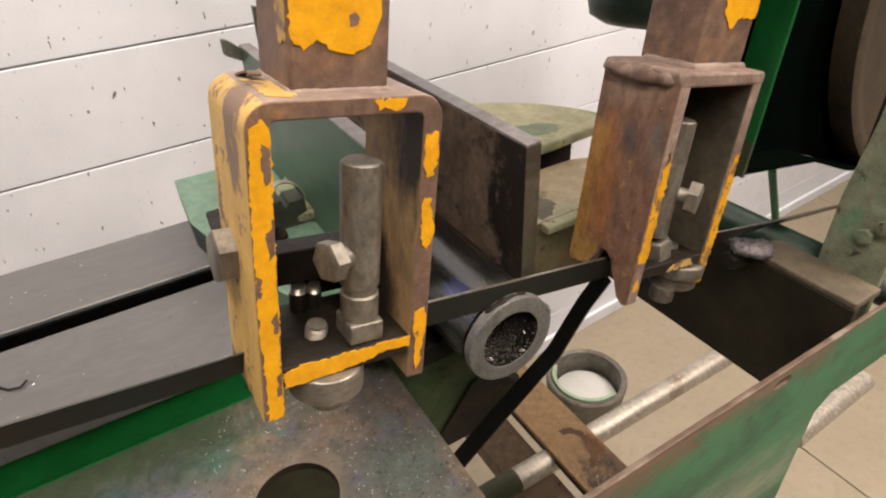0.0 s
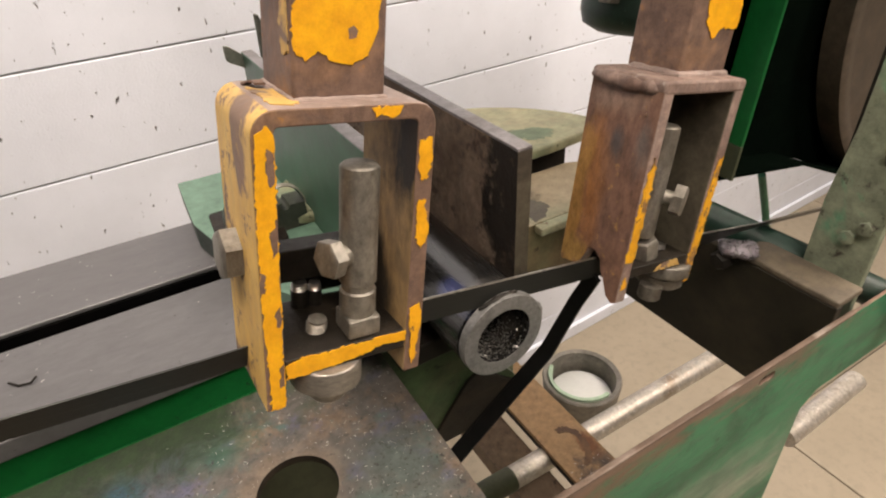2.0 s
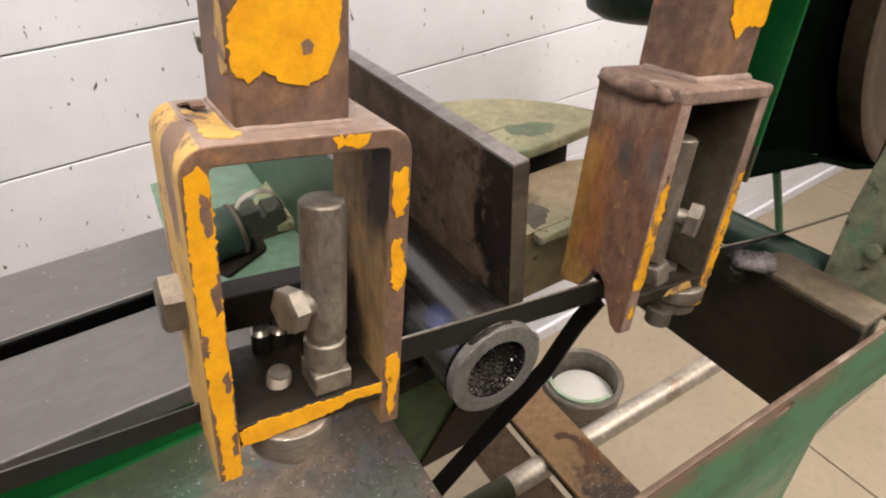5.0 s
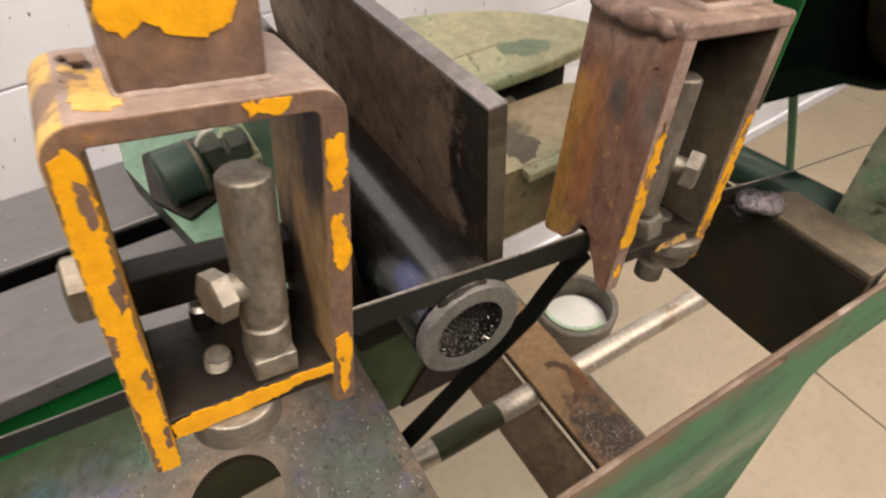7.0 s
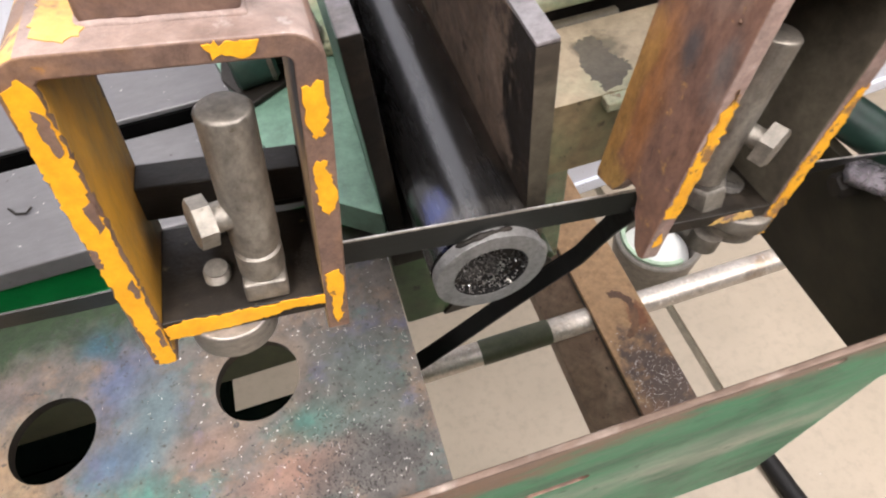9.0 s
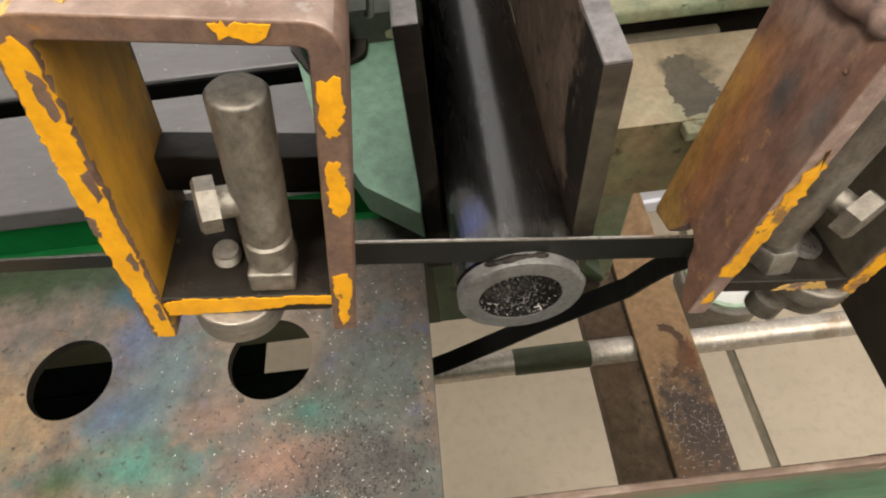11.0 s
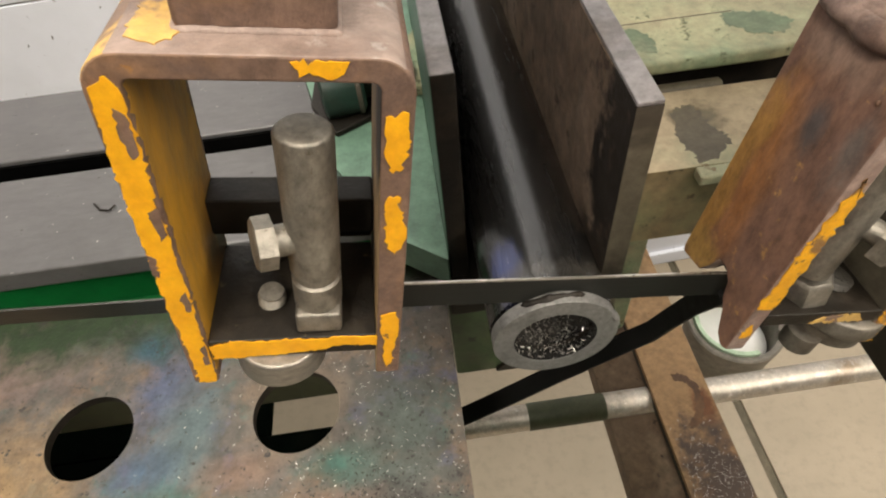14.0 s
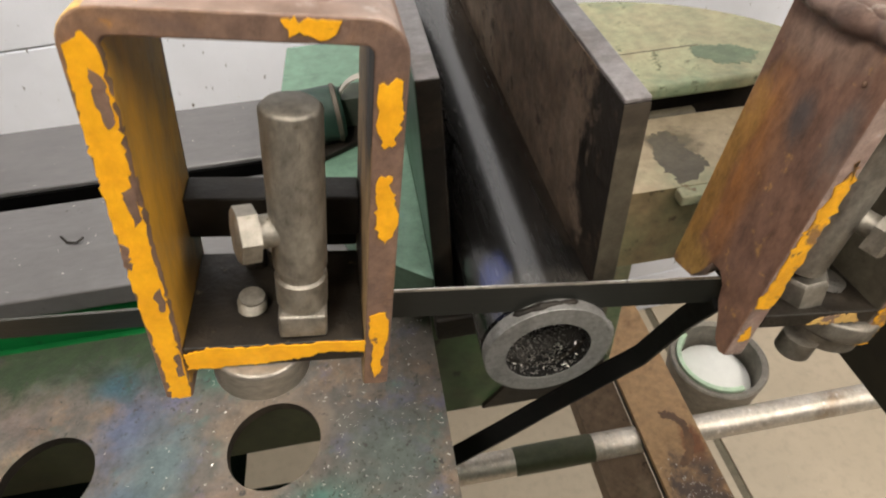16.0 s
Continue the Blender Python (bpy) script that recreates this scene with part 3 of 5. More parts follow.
def weld(points, r, seed, lump=0.42, rough=0.2, pitch=0.55):
    """A lumpy weld bead along points, one skin."""
    pts = [Vector(p) for p in points]
    path = []
    for a, b in zip(pts, pts[1:]):
        k = max(2, int((b - a).length / (r * 0.35)))
        path += [a.lerp(b, i / k) for i in range(k)]
    path.append(pts[-1])
    bm = tube_path(path, r, 14)
    for v in bm.verts:
        q = v.co * (pitch / r) + Vector((seed, seed, seed))
        k = min(range(len(path)), key=lambda j: (path[j] - v.co).length_squared)
        taper = min(1.0, 0.3 + 0.2 * min(k, len(path) - 1 - k))
        v.co = path[k] + (v.co - path[k]) * taper * (0.95 + lump * noise.noise(q) + rough * noise.noise(q * 2.7))
    return bm


# ---------------------------------------------------------------- the room
room = dict(x0=-2.2, x1=3.4, y0=-2.2)
SKEW = Matrix.Translation((-0.15, WALL, 0)) @ Matrix.Rotation(radians(3.2), 4, "Z") @ Matrix.Translation((0.15, -WALL, 0))   # the wall is not square to the saw
wall = thing("wall_north", (0, WALL, FLOOR), "white painted concrete block wall with pitted faces", "wall", kind="structure", frame_m=SKEW)
part("mortar", box(room["x0"], room["x1"], WALL + 0.004, WALL + 0.15, FLOOR, CEIL), MORTAR, wall, "grey mortar behind the blocks")
lone("wall_south", box(room["x0"], room["x1"], room["y0"] - 0.1, room["y0"], FLOOR, CEIL), ROOMPAINT, "plain grey painted workshop wall", "wall", "structure")
lone("wall_west", box(room["x0"] - 0.1, room["x0"], room["y0"], WALL + 0.36, FLOOR, CEIL), ROOMPAINT, "plain grey painted workshop wall", "wall", "structure")
lone("wall_east", box(room["x1"], room["x1"] + 0.1, room["y0"], WALL + 0.36, FLOOR, CEIL), ROOMPAINT, "plain grey painted workshop wall", "wall", "structure")
lone("ceiling", box(room["x0"], room["x1"], room["y0"], WALL + 0.36, CEIL, CEIL + 0.1), CEILPAINT, "white painted workshop ceiling", "ceiling", "structure")
floor = thing("floor", (0, 0, FLOOR), "tan worn concrete floor with dark joints", "floor", kind="structure")
part("joint_fill", box(room["x0"], room["x1"], room["y0"], WALL + 0.36, FLOOR - 0.1, FLOOR - 0.006), JOINTFILL, floor, "dark grimy floor joint filling")
lone("baseboard", box(room["x0"], room["x1"], WALL - 0.012, WALL + 0.002, FLOOR, FLOOR + 0.045, 0.003), WALLPAINT, "white painted base strip along the block wall", "baseboard", "structure").matrix_world = SKEW

for lx, ly, sx, sy, w in LAMPS:
    fit_ = thing("ceiling_light", (lx, ly, CEIL), "white fluorescent ceiling light with two lit tubes", "ceiling light", "ceiling lights")
    part("tray", prism([(lx - sx * 0.7, CEIL), (lx - sx * 0.45, CEIL - 0.045), (lx + sx * 0.45, CEIL - 0.045), (lx + sx * 0.7, CEIL)], "y", ly - sy * 0.55, ly + sy * 0.55, 0.004), CEILPAINT, fit_)
    for dx in (-0.05, 0.05):
        part("tube", rod((lx + dx, ly - sy * 0.5, CEIL - 0.06), (lx + dx, ly + sy * 0.5, CEIL - 0.06), 0.013), TUBE, fit_, "lit white tube")

# ---------------------------------------------------------------- saw base
BED = -0.072
PLATEZ = -0.100
base = thing("machine_bed", (0.1, 0.1, -0.42), "green painted steel bed of a band saw with worn rusty edges", "saw base")


def ring(cx, cy, r, n=40):
    return [(cx + r * math.cos(2 * math.pi * i / n), cy + r * math.sin(2 * math.pi * i / n)) for i in range(n)]


def arc_points(cx, cz, r, a0, a1, n=14):
    return [(cx + r * math.cos(radians(a0 + (a1 - a0) * i / n)), cz + r * math.sin(radians(a0 + (a1 - a0) * i / n))) for i in range(n + 1)]


bm = prism([(-0.62, -0.0523), (0.0965, -0.0523), (0.0975, 0.1290), (-0.62, 0.1290)], "z", PLATEZ - 0.006, PLATEZ, 0.0,
           holes=[ring(-0.1105, 0.040, 0.0242), ring(0.0055, 0.038, 0.0243), ring(-0.235, 0.040, 0.0242)])
bm.normal_update()
for f in bm.faces:
    f.material_index = 0 if abs(f.normal.z) > 0.5 or f.calc_center_median().x > 0.09 else 1
part("table_plate", bm, [PLATE, DARKSTEEL], base, "heat-stained steel plate with round holes")


def slot_ring(cx, cz, half, r):
    return [*arc_points(cx + half - r, cz, r, -90, 90, 6), *arc_points(cx - half + r, cz, r, 90, 270, 6)]


bm = prism([(-0.62, -0.42), (0.388, -0.42), (0.385, -0.178), (0.40, -0.165), (0.62, -0.165), (0.62, -0.088), (0.0, -0.088), (-0.62, -0.0925)], "y", -0.056, -0.0528, 0.0008,
           holes=[slot_ring(0.3095, -0.0995, 0.0085, 0.0034), slot_ring(0.1565, -0.1727, 0.0215, 0.0065)])
bm.normal_update()
for f in bm.faces:
    f.material_index = 0 if abs(f.normal.y) > 0.85 else 1
part("front_panel", bm, [PANEL, RUST], base, "scraped green front panel with rusty top edge")
# backings added behind the panel slots so that they show black
part("slot_backing", box(0.120, 0.200, -0.0526, -0.0480, -0.186, -0.160, 0.001), HOLLOW, base, "added black backing behind the panel slot")
part("slot_backing", box(0.297, 0.322, -0.0526, -0.0512, -0.106, -0.092, 0.001), HOLLOW, base, "added black backing behind the panel slot")
part("top_edge", box(-0.62, 0.41, -0.0564, -0.0524, -0.0900, -0.0872, 0.0008), EDGE, base, "bare rusty edge")
part("cross_panel", box(0.384, 0.392, -0.0528, 0.20, -0.184, -0.076, 0.001), GREASEPANEL, base, "dark greasy cross panel")
part("cross_rim", box(0.384, 0.416, -0.0524, 0.030, -0.076, -0.070, 0.0015), RIMSTEEL, base, "grimy worn rim")
part("skirt", box(-0.62, 0.0975, 0.177, 0.183, -0.353, -0.162, 0.001), OLIVE, base, "olive-green skirt below the bed")
# under the bed the deep shade is in the colour of these two
part("under_tray", box(-0.62, -0.120, 0.1745, 0.30, -0.440, -0.420, 0.002), HOLLOW, base, "tray under the bed coloured black for shade")
part("low_rail", box(-0.62, 0.02, 0.130, 0.1740, -0.440, -0.420, 0.002), HOLLOW, base, "low rail coloured black for shade")
part("foot", box(-0.62, -0.56, -0.05, 0.36, FLOOR, -0.42, 0.003), GREEN, base)
part("bed_rail", prism(round_poly([(0.1450, BED - 0.016), (0.1450, BED), (0.2388, BED), (0.2388, BED - 0.02), (0.228, BED - 0.02), (0.228, BED - 0.016)], 0.002), "x", -0.62, 0.098, 0.0004), BEDSTEEL, base, "smooth dark grey bed rail")
part("bed_rail", prism(round_poly([(0.2607, BED - 0.02), (0.2607, BED), (0.348, BED), (0.348, BED - 0.03), (0.336, BED - 0.03), (0.336, BED - 0.012), (0.272, BED - 0.012), (0.272, BED - 0.02)], 0.002), "x", -0.62, 0.25, 0.0004), BEDSTEEL, base, "smooth dark grey bed rail")
part("gutter", box(-0.62, 0.098, 0.1294, 0.1500, -0.124, -0.118, 0.001), GREEN_DEEP, base, "deep green gutter beside the plate")
part("bed_web", box(-0.62, 0.098, 0.1505, 0.1565, -0.16, BED - 0.0165), GREEN_DEEP, base, "glossy deep green side of the bed")
# sheets lining the slot between the rails, their shade painted black
part("slot_floor", box(-0.62, 0.25, 0.20, 0.30, -0.158, -0.150), SLOTBLACK, base, "slot bottom coloured black for shade")
part("slot_side", box(-0.62, 0.25, 0.2400, 0.2420, -0.149, BED - 0.003), SLOTBLACK, base, "slot side coloured black for shade")
part("slot_side", box(-0.62, 0.25, 0.2570, 0.2600, -0.149, BED - 0.003), SLOTBLACK, base, "slot side coloured black for shade")
cast = part("casting", prism(round_poly([(0.099, -0.252), (0.206, -0.252), (0.236, -0.212), (0.192, -0.150), (0.192, -0.086), (0.099, -0.086)], 0.004), "y", 0.126, 0.225, 0.001), CASTOIL, base, "oily olive-green casting under the vise")
# dark polygon laid over the lower right of the casting's front
part("dark_piece", prism(round_poly([(0.131, -0.2505), (0.178, -0.186), (0.192, -0.178), (0.2325, -0.214), (0.2055, -0.2505)], 0.003), "y", 0.1225, 0.1262, 0.0008), DARKSTEEL, cast, "dark piece on the lower right of the casting")
part("rear_casting", box(0.10, 0.33, 0.2735, 0.36, -0.190, -0.1525, 0.002), CASTOIL, base)
part("sill", box(0.099, 0.186, 0.080, 0.1565, -0.0925, -0.0745, 0.002), DARKSTEEL, base, "dark oily sill under the pipe")

# pivot post and rail at the hinge end
post = thing("hinge_post", (0.44, -0.02, -0.165), "scraped green steel angle post with bolts", "post")
part("flange", prism([(-0.046, -0.165), (0.004, -0.165), (0.006, -0.10), (-0.001, -0.09), (-0.001, -0.02), (-0.006, 0.04), (-0.008, 0.28), (-0.046, 0.28)], "x", 0.424, 0.431, 0.0012), POSTGREEN, post)
part("flange", box(0.4312, 0.52, -0.008, -0.001, -0.165, 0.28, 0.001), DARKSTEEL, post)
for y, z in ((-0.026, -0.042), (-0.036, -0.030), (-0.034, 0.030), (-0.030, 0.09)):
    part("bolt", hexhead((0.424, y, z), (-1, 0, 0), 0.0058, 0.004), POSTGREEN, post, "painted hexagon bolt")
rail = thing("hinge_rail", (0.42, 0.03, -0.09), "dark green round rail bar with chips", "rail")
part("bar", rod((0.375, 0.098, -0.050), (0.50, -0.0765, -0.122), 0.0135), GREEN_DARK, rail)
boss = thing("bearing_boss", (0.387, 0.02, -0.07), "shiny welded boss with hexagon bolt", "boss")
sleeve = lathe([(0, 0), (0.0085, 0.0), (0.0105, 0.0015), (0.0098, 0.006), (0.0110, 0.011), (0.0101, 0.016), (0.0110, 0.021), (0.0100, 0.024), (0.0085, 0.027), (0, 0.027)], (0.371, 0.038, -0.0640), (0.7, -0.72, 0.03), 24)
for v in sleeve.verts:
    v.co += Vector((noise.noise(v.co * 260), noise.noise(v.co * 260 + Vector((9, 0, 0))), noise.noise(v.co * 260 + Vector((0, 9, 0))))) * 0.0020
    v.co.z = -0.0665 + (v.co.z + 0.0640) * 0.6
part("sleeve", sleeve, BOSS, boss, "crumpled bright sleeve")
part("bolt", hexhead((0.379, 0.034, -0.0760), (-0.8, 0.1, -0.1), 0.0082, 0.013), DARKSTEEL, boss)

# ---------------------------------------------------------------- vise
fixed = thing("fixed_vise_jaw", (0.18, 0.2, BED), "scaly dark steel plate jaw with worn edges", "vise jaw", "vise jaws")
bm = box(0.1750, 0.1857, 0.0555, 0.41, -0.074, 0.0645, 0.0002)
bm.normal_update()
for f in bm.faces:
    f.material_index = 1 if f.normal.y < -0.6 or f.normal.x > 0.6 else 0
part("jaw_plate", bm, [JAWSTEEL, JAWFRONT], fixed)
part("top_edge", box(0.1751, 0.1856, 0.0557, 0.41, 0.06452, 0.0667, 0.0006), JAWEDGE, fixed, "pale worn top edge")
block = thing("vise_block", (0.25, 0.2, -0.068), "tan cast iron vise block with oil stains", "vise block")
bm = prism(round_poly([(0.1862, 0.1445), (0.335, 0.1445), (0.405, 0.205), (0.366, 0.222), (0.1862, 0.222)], 0.002), "z", -0.128, -0.061, 0.002)
bm.normal_update()
for f in bm.faces:
    f.material_index = 1 if f.normal.y < -0.5 else 0
part("body", bm, [BLOCKCAST, BLOCKBROWN], block)
part("lip", box(0.2645, 0.335, 0.1345, 0.1450, -0.0690, -0.0612, 0.0015), CAST, block, "tan ledge along the block's edge")
part("stain", flake([(0.264, 0.173), (0.268, 0.147), (0.280, 0.149), (0.297, 0.165), (0.289, 0.182), (0.286, 0.205), (0.270, 0.203)], "z", -0.0610, 46, 0.0020, 0.00015), CASTDARK, block, "dark oil stain")
part("lower_body", box(0.1864, 0.2500, 0.1480, 0.272, -0.2520, -0.1285, 0.002), BLOCKGREEN, block, "green lower casting with worn paint")
# ledge and slot are coloured dark for the shaded gap below the quadrant
part("ledge", box(0.1862, 0.380, 0.237, 0.31, -0.112, -0.0495, 0.003), DARKSTEEL, block, "ledge under the quadrant, darkened for the shaded gap")
part("slot", box(0.19, 0.366, 0.2225, 0.2365, -0.112, -0.080), SLOTBLACK, block, "black filler for the shade in the slot")
part("slot_bar", rod((0.187, 0.2292, -0.0670), (0.318, 0.2292, -0.0670), 0.0064, 20, 0.004), CASTDARK, block, "oily rounded bar in the slot")
quad = thing("angle_quadrant", (0.27, 0.27, -0.044), "green and tan stained cast angle quadrant plate", "quadrant plate")
arc = [(0.25 + 0.193 * math.cos(radians(a)), 0.19 + 0.193 * math.sin(radians(a))) for a in range(20, 165, 4)]
part("seam", box(0.235, 0.338, 0.2768, 0.2778, -0.0377, -0.0372, 0.0), CASTDARK, quad, "dark scribed seam")
part("stain", flake([(0.246, 0.274), (0.262, 0.27), (0.271, 0.255), (0.268, 0.236), (0.258, 0.24), (0.25, 0.256)], "z", -0.0374, 44, 0.0018, 0.00015), CASTGREEN_DARK, quad, "darker green stain")
part("stain", flake([(0.33, 0.276), (0.36, 0.272), (0.375, 0.255), (0.36, 0.24), (0.34, 0.245), (0.326, 0.26)], "z", -0.0374, 45, 0.0022, 0.00015), CASTGREEN_DARK, quad, "darker green stain")
part("plate", prism([(0.20, 0.225), (0.345, 0.225), (0.415, 0.231), *arc], "z", -0.0485, -0.0375, 0.003), CASTGREEN, quad)

moving = thing("movable_vise_jaw", (0.107, 0.2, BED), "green painted movable vise jaw with dark steel face", "vise jaw", "vise jaws")
bm = box(0.1015, 0.1125, 0.0925, 0.38, -0.0715, 0.0653, 0.0014)
bm.normal_update()
for f in bm.faces:
    f.material_index = 1 if f.normal.z > 0.6 else 2 if f.normal.x < -0.6 else 0
part("jaw_plate", bm, [DARKSTEEL, JAWEDGE, GREEN_MID], moving)
bm = prism(round_poly([(0.1013, 0.0876), (0.1013, 0.388), (0.015, 0.388), (0.012, 0.296), (0.039, 0.176), (0.070, 0.1125)], 0.002), "z", BED + 0.0005, -0.0485, 0.0015)
bm.normal_update()
for f in bm.faces:
    f.material_index = 1 if abs(f.normal.z) < 0.5 and f.calc_center_median().y > 0.2 else 0
part("shoe", bm, [GREEN_LIGHT, GREEN_DARK], moving, "pale green sliding shoe with oily dark sides")
part("fin", prism(round_poly([(0.0863, 0.0742), (0.0917, 0.0724), (0.1078, 0.0581), (0.1195, 0.0492), (0.1060, 0.0492), (0.0863, 0.0599)], 0.003), "y", 0.3720, 0.3770, 0.001), GREEN_DULL, moving, "dull grey-green pointed fin")
part("fin", prism(round_poly([(0.1204, 0.0957), (0.1240, 0.0948), (0.1265, 0.0868), (0.1245, 0.0490), (0.1190, 0.0490)], 0.0015), "y", 0.3775, 0.3815, 0.001), GREEN_DULL, moving, "dull grey-green upright fin")
clamp = thing("pivot_knuckle", (0.065, 0.26, -0.0485), "dark green cast pivot knuckle with a bare worn rim", "knuckle")
part("drum", lathe([(0, 0), (0.0165, 0), (0.0190, 0.002), (0.0190, 0.026), (0.0165, 0.029), (0, 0.029)], (0.0330, 0.232, -0.0285), (1, 0.12, 0), 36), GREEN_DARK, clamp, "oily green drum")
part("drum_rim", lathe([(0.0186, 0), (0.0198, 0.0006), (0.0198, 0.0032), (0.0186, 0.0038)], (0.0560, 0.2347, -0.0285), (1, 0.12, 0), 36), RIMSTEEL, clamp, "bare pale rim of the drum")
part("ear", prism([(0.0615, -0.0483), (0.0965, -0.0483), (0.0965, -0.0265), *arc_points(0.0790, -0.0265, 0.0175, 0, 180)], "y", 0.240, 0.262, 0.0015, holes=[ring(0.0800, -0.0260, 0.0036, 16)]), CLAMPGREEN, clamp, "dark green ear with a hole")
part("rim", prism([*arc_points(0.0790, -0.0265, 0.0188, -6, 186), *arc_points(0.0790, -0.0265, 0.0176, 186, -6)], "y", 0.2405, 0.2470, 0.0004), GALV, clamp, "bare pale worn rim")
part("foot", prism(round_poly([(0.040, 0.205), (0.0740, 0.224), (0.0800, 0.300), (0.026, 0.300), (0.022, 0.240)], 0.004), "z", -0.0482, -0.0440, 0.001), DARKSTEEL, clamp, "oily dark foot")

# ---------------------------------------------------------------- the pipe being cut
PX, PZ, PR, PI = 0.1440, -0.0368, 0.0292, 0.0194
pipe = thing("steel_pipe", (PX, 0.2, BED), "black mill-scale steel pipe clamped and half sawn", "pipe")
part("pipe_body", lathe([(PI, 0), (PR, 0), (PR, 0.44), (PI, 0.44), (PI, 0)], (PX, 0.0317, PZ), (0, 1, 0), 64), PIPE, pipe)
bm = lathe([(PI, 0.0003), (PI + 0.0004, 0), (PR - 0.0004, 0), (PR, 0.0004), (PR, 0.0062), (PI, 0.0062), (PI, 0.0003)], (PX, 0.0232, PZ), (0, 1, 0), 64)
for f in bm.faces:
    c = f.calc_center_median()
    f.material_index = 1 if math.hypot(c.x - PX, c.z - PZ) < PI + 0.0001 else 0
part("cut_end", bm, [CUTFACE, PIPE], pipe, "bright sawn ring being cut off")
bm = bmesh.new()
for i in range(26):
    a0, a1 = [radians(200 + 140 * k / 26) for k in (i, i + 1)]
    ps = [(PI, a0), (PR - 0.0002, a0), (PR - 0.0002, a1), (PI, a1)]
    lo = [bm.verts.new((PX + r * math.cos(a), 0.0298, PZ + r * math.sin(a))) for r, a in ps]
    hi = [bm.verts.new((v.co.x, 0.0319, v.co.z)) for v in lo]
    for j in range(4):
        bm.faces.new((lo[j], lo[(j + 1) % 4], hi[(j + 1) % 4], hi[j]))
part("uncut_wall", bm, DARKSTEEL, pipe)
burr = weld([(PX - 0.016, 0.0275, PZ + PR - 0.004), (PX - 0.004, 0.0265, PZ + PR), (PX + 0.012, 0.0275, PZ + PR - 0.002)], 0.0016, 8)
burr2 = weld([(PX + 0.0235, 0.0245, PZ + 0.016), (PX + 0.0275, 0.0250, PZ + 0.008), (PX + 0.0285, 0.0255, PZ - 0.001)], 0.0019, 12, 0.6, 0.3)
part("burr", burr2, CUTFACE, pipe, "torn burr on the sawn ring")
part("burr", burr, DARKSTEEL, pipe, "dark burr of shavings at the cut")

# ---------------------------------------------------------------- blade guides on the saw arm


def blade_guide_shell(g, x0, x1, depth, top, left_profile, right_bottom, sidemats):
    t = 0.0085
    sides = [prism(left_profile, "x", x0, x0 + t, 0.0012), prism([(0.0, right_bottom), (depth, right_bottom + 0.004), (depth, top - 0.002), (0.0, top - 0.002)], "x", x1 - t, x1, 0.0012)]
    for bm, side in zip(sides, sidemats):
        bm.normal_update()
        for f in bm.faces:
            f.material_index = 1 if f.normal.y < -0.5 else 0
        part("side_plate", bm, [side, RUSTTOP], g)
    part("top_plate", prism(round_poly([(x0 - 0.0004, top - 0.0075), (x0 - 0.0004, top), (x1 + 0.0004, top), (x1 + 0.0004, top - 0.0075)], 0.0055, 5), "y", -0.0004, depth + 0.001, 0.0018, 3), RUSTTOP, g)
    part("shelf", box(x0 + t, x1 - t, 0.0004, depth - 0.004, 0.0175, 0.0245, 0.0008), SHELF, g, "grimy steel shelf")


left = thing("blade_guide", (0.038, 0.025, 0.0), "square steel blade guide with flaking yellow paint", "blade guide", "blade guides", "", ARM)


def arc_corner(cx, cz, r, a0, a1, n=6):
    return [(cx + r * math.cos(radians(a0 + (a1 - a0) * i / n)), cz + r * math.sin(radians(a0 + (a1 - a0) * i / n))) for i in range(n + 1)]


GT, GTOP, GW, GR = 0.0088, 0.1325, 0.076, 0.0095
outline = [(0.0, 0.0), *arc_corner(GR, GTOP - GR, GR, 180, 90), *arc_corner(GW - GR, GTOP - GR, GR, 90, 0), (GW, 0.0), (GW - GT, 0.0),
           *arc_corner(GW - GT - 0.002, GTOP - 0.0068 - 0.002, 0.002, 0, 90, 3), *arc_corner(GT + 0.002, GTOP - 0.0068 - 0.002, 0.002, 90, 180, 3), (GT, 0.0)]
bm = prism(outline, "y", 0.0, 0.052, 0.0009)
bm.normal_update()
for f in bm.faces:
    c, nn = f.calc_center_median(), f.normal
    if nn.x < -0.25 and c.x < 0.008 and abs(nn.y) < 0.5:
        f.material_index = 1
    elif nn.z > 0.7 and c.z > 0.12:
        f.material_index = 3
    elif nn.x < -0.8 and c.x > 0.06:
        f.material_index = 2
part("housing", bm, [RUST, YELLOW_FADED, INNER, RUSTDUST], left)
part("shelf", box(GT, GW - GT, 0.0004, 0.048, 0.0145, 0.0245, 0.0008), SHELF, left, "grimy steel shelf")
part("back_bar", box(0.0087, 0.0673, 0.036, 0.050, 0.0415, 0.0580, 0.001), DARKSTEEL, left)
part("back_plate", box(0.0300, 0.0673, 0.0505, 0.0535, 0.0245, 0.045, 0.001), DARKSTEEL, left)
left_post = part("post", box(0.0195, 0.0575, 0.011, 0.049, 0.1325, 0.45, 0.0018), RUST, left, "rusty square post with yellow paint")
part("weld_bead", weld([(0.0195, 0.0112, 0.1325), (0.0573, 0.0112, 0.1325), (0.0573, 0.049, 0.1325), (0.0197, 0.049, 0.1325), (0.0197, 0.0112, 0.1325)], 0.0013, 5, 0.22, 0.08), RUSTDUST, left)
part("shaft", rod((0.047, 0.0110, 0.0500), (0.047, 0.0110, 0.106), 0.0085, 32, 0.0014), STEEL, left, "grey steel eccentric shaft")
part("collar", lathe([(0, 0), (0.0080, 0), (0.0084, 0.0008), (0.0084, 0.0118), (0.0074, 0.0126), (0.0074, 0.0155), (0, 0.0155)], (0.047, 0.0110, 0.0347), (0, 0, 1), 24), STEEL, left)
part("nut", box(0.0392, 0.0550, 0.0022, 0.0192, 0.0248, 0.0347, 0.0012), STEEL, left, "square steel nut")
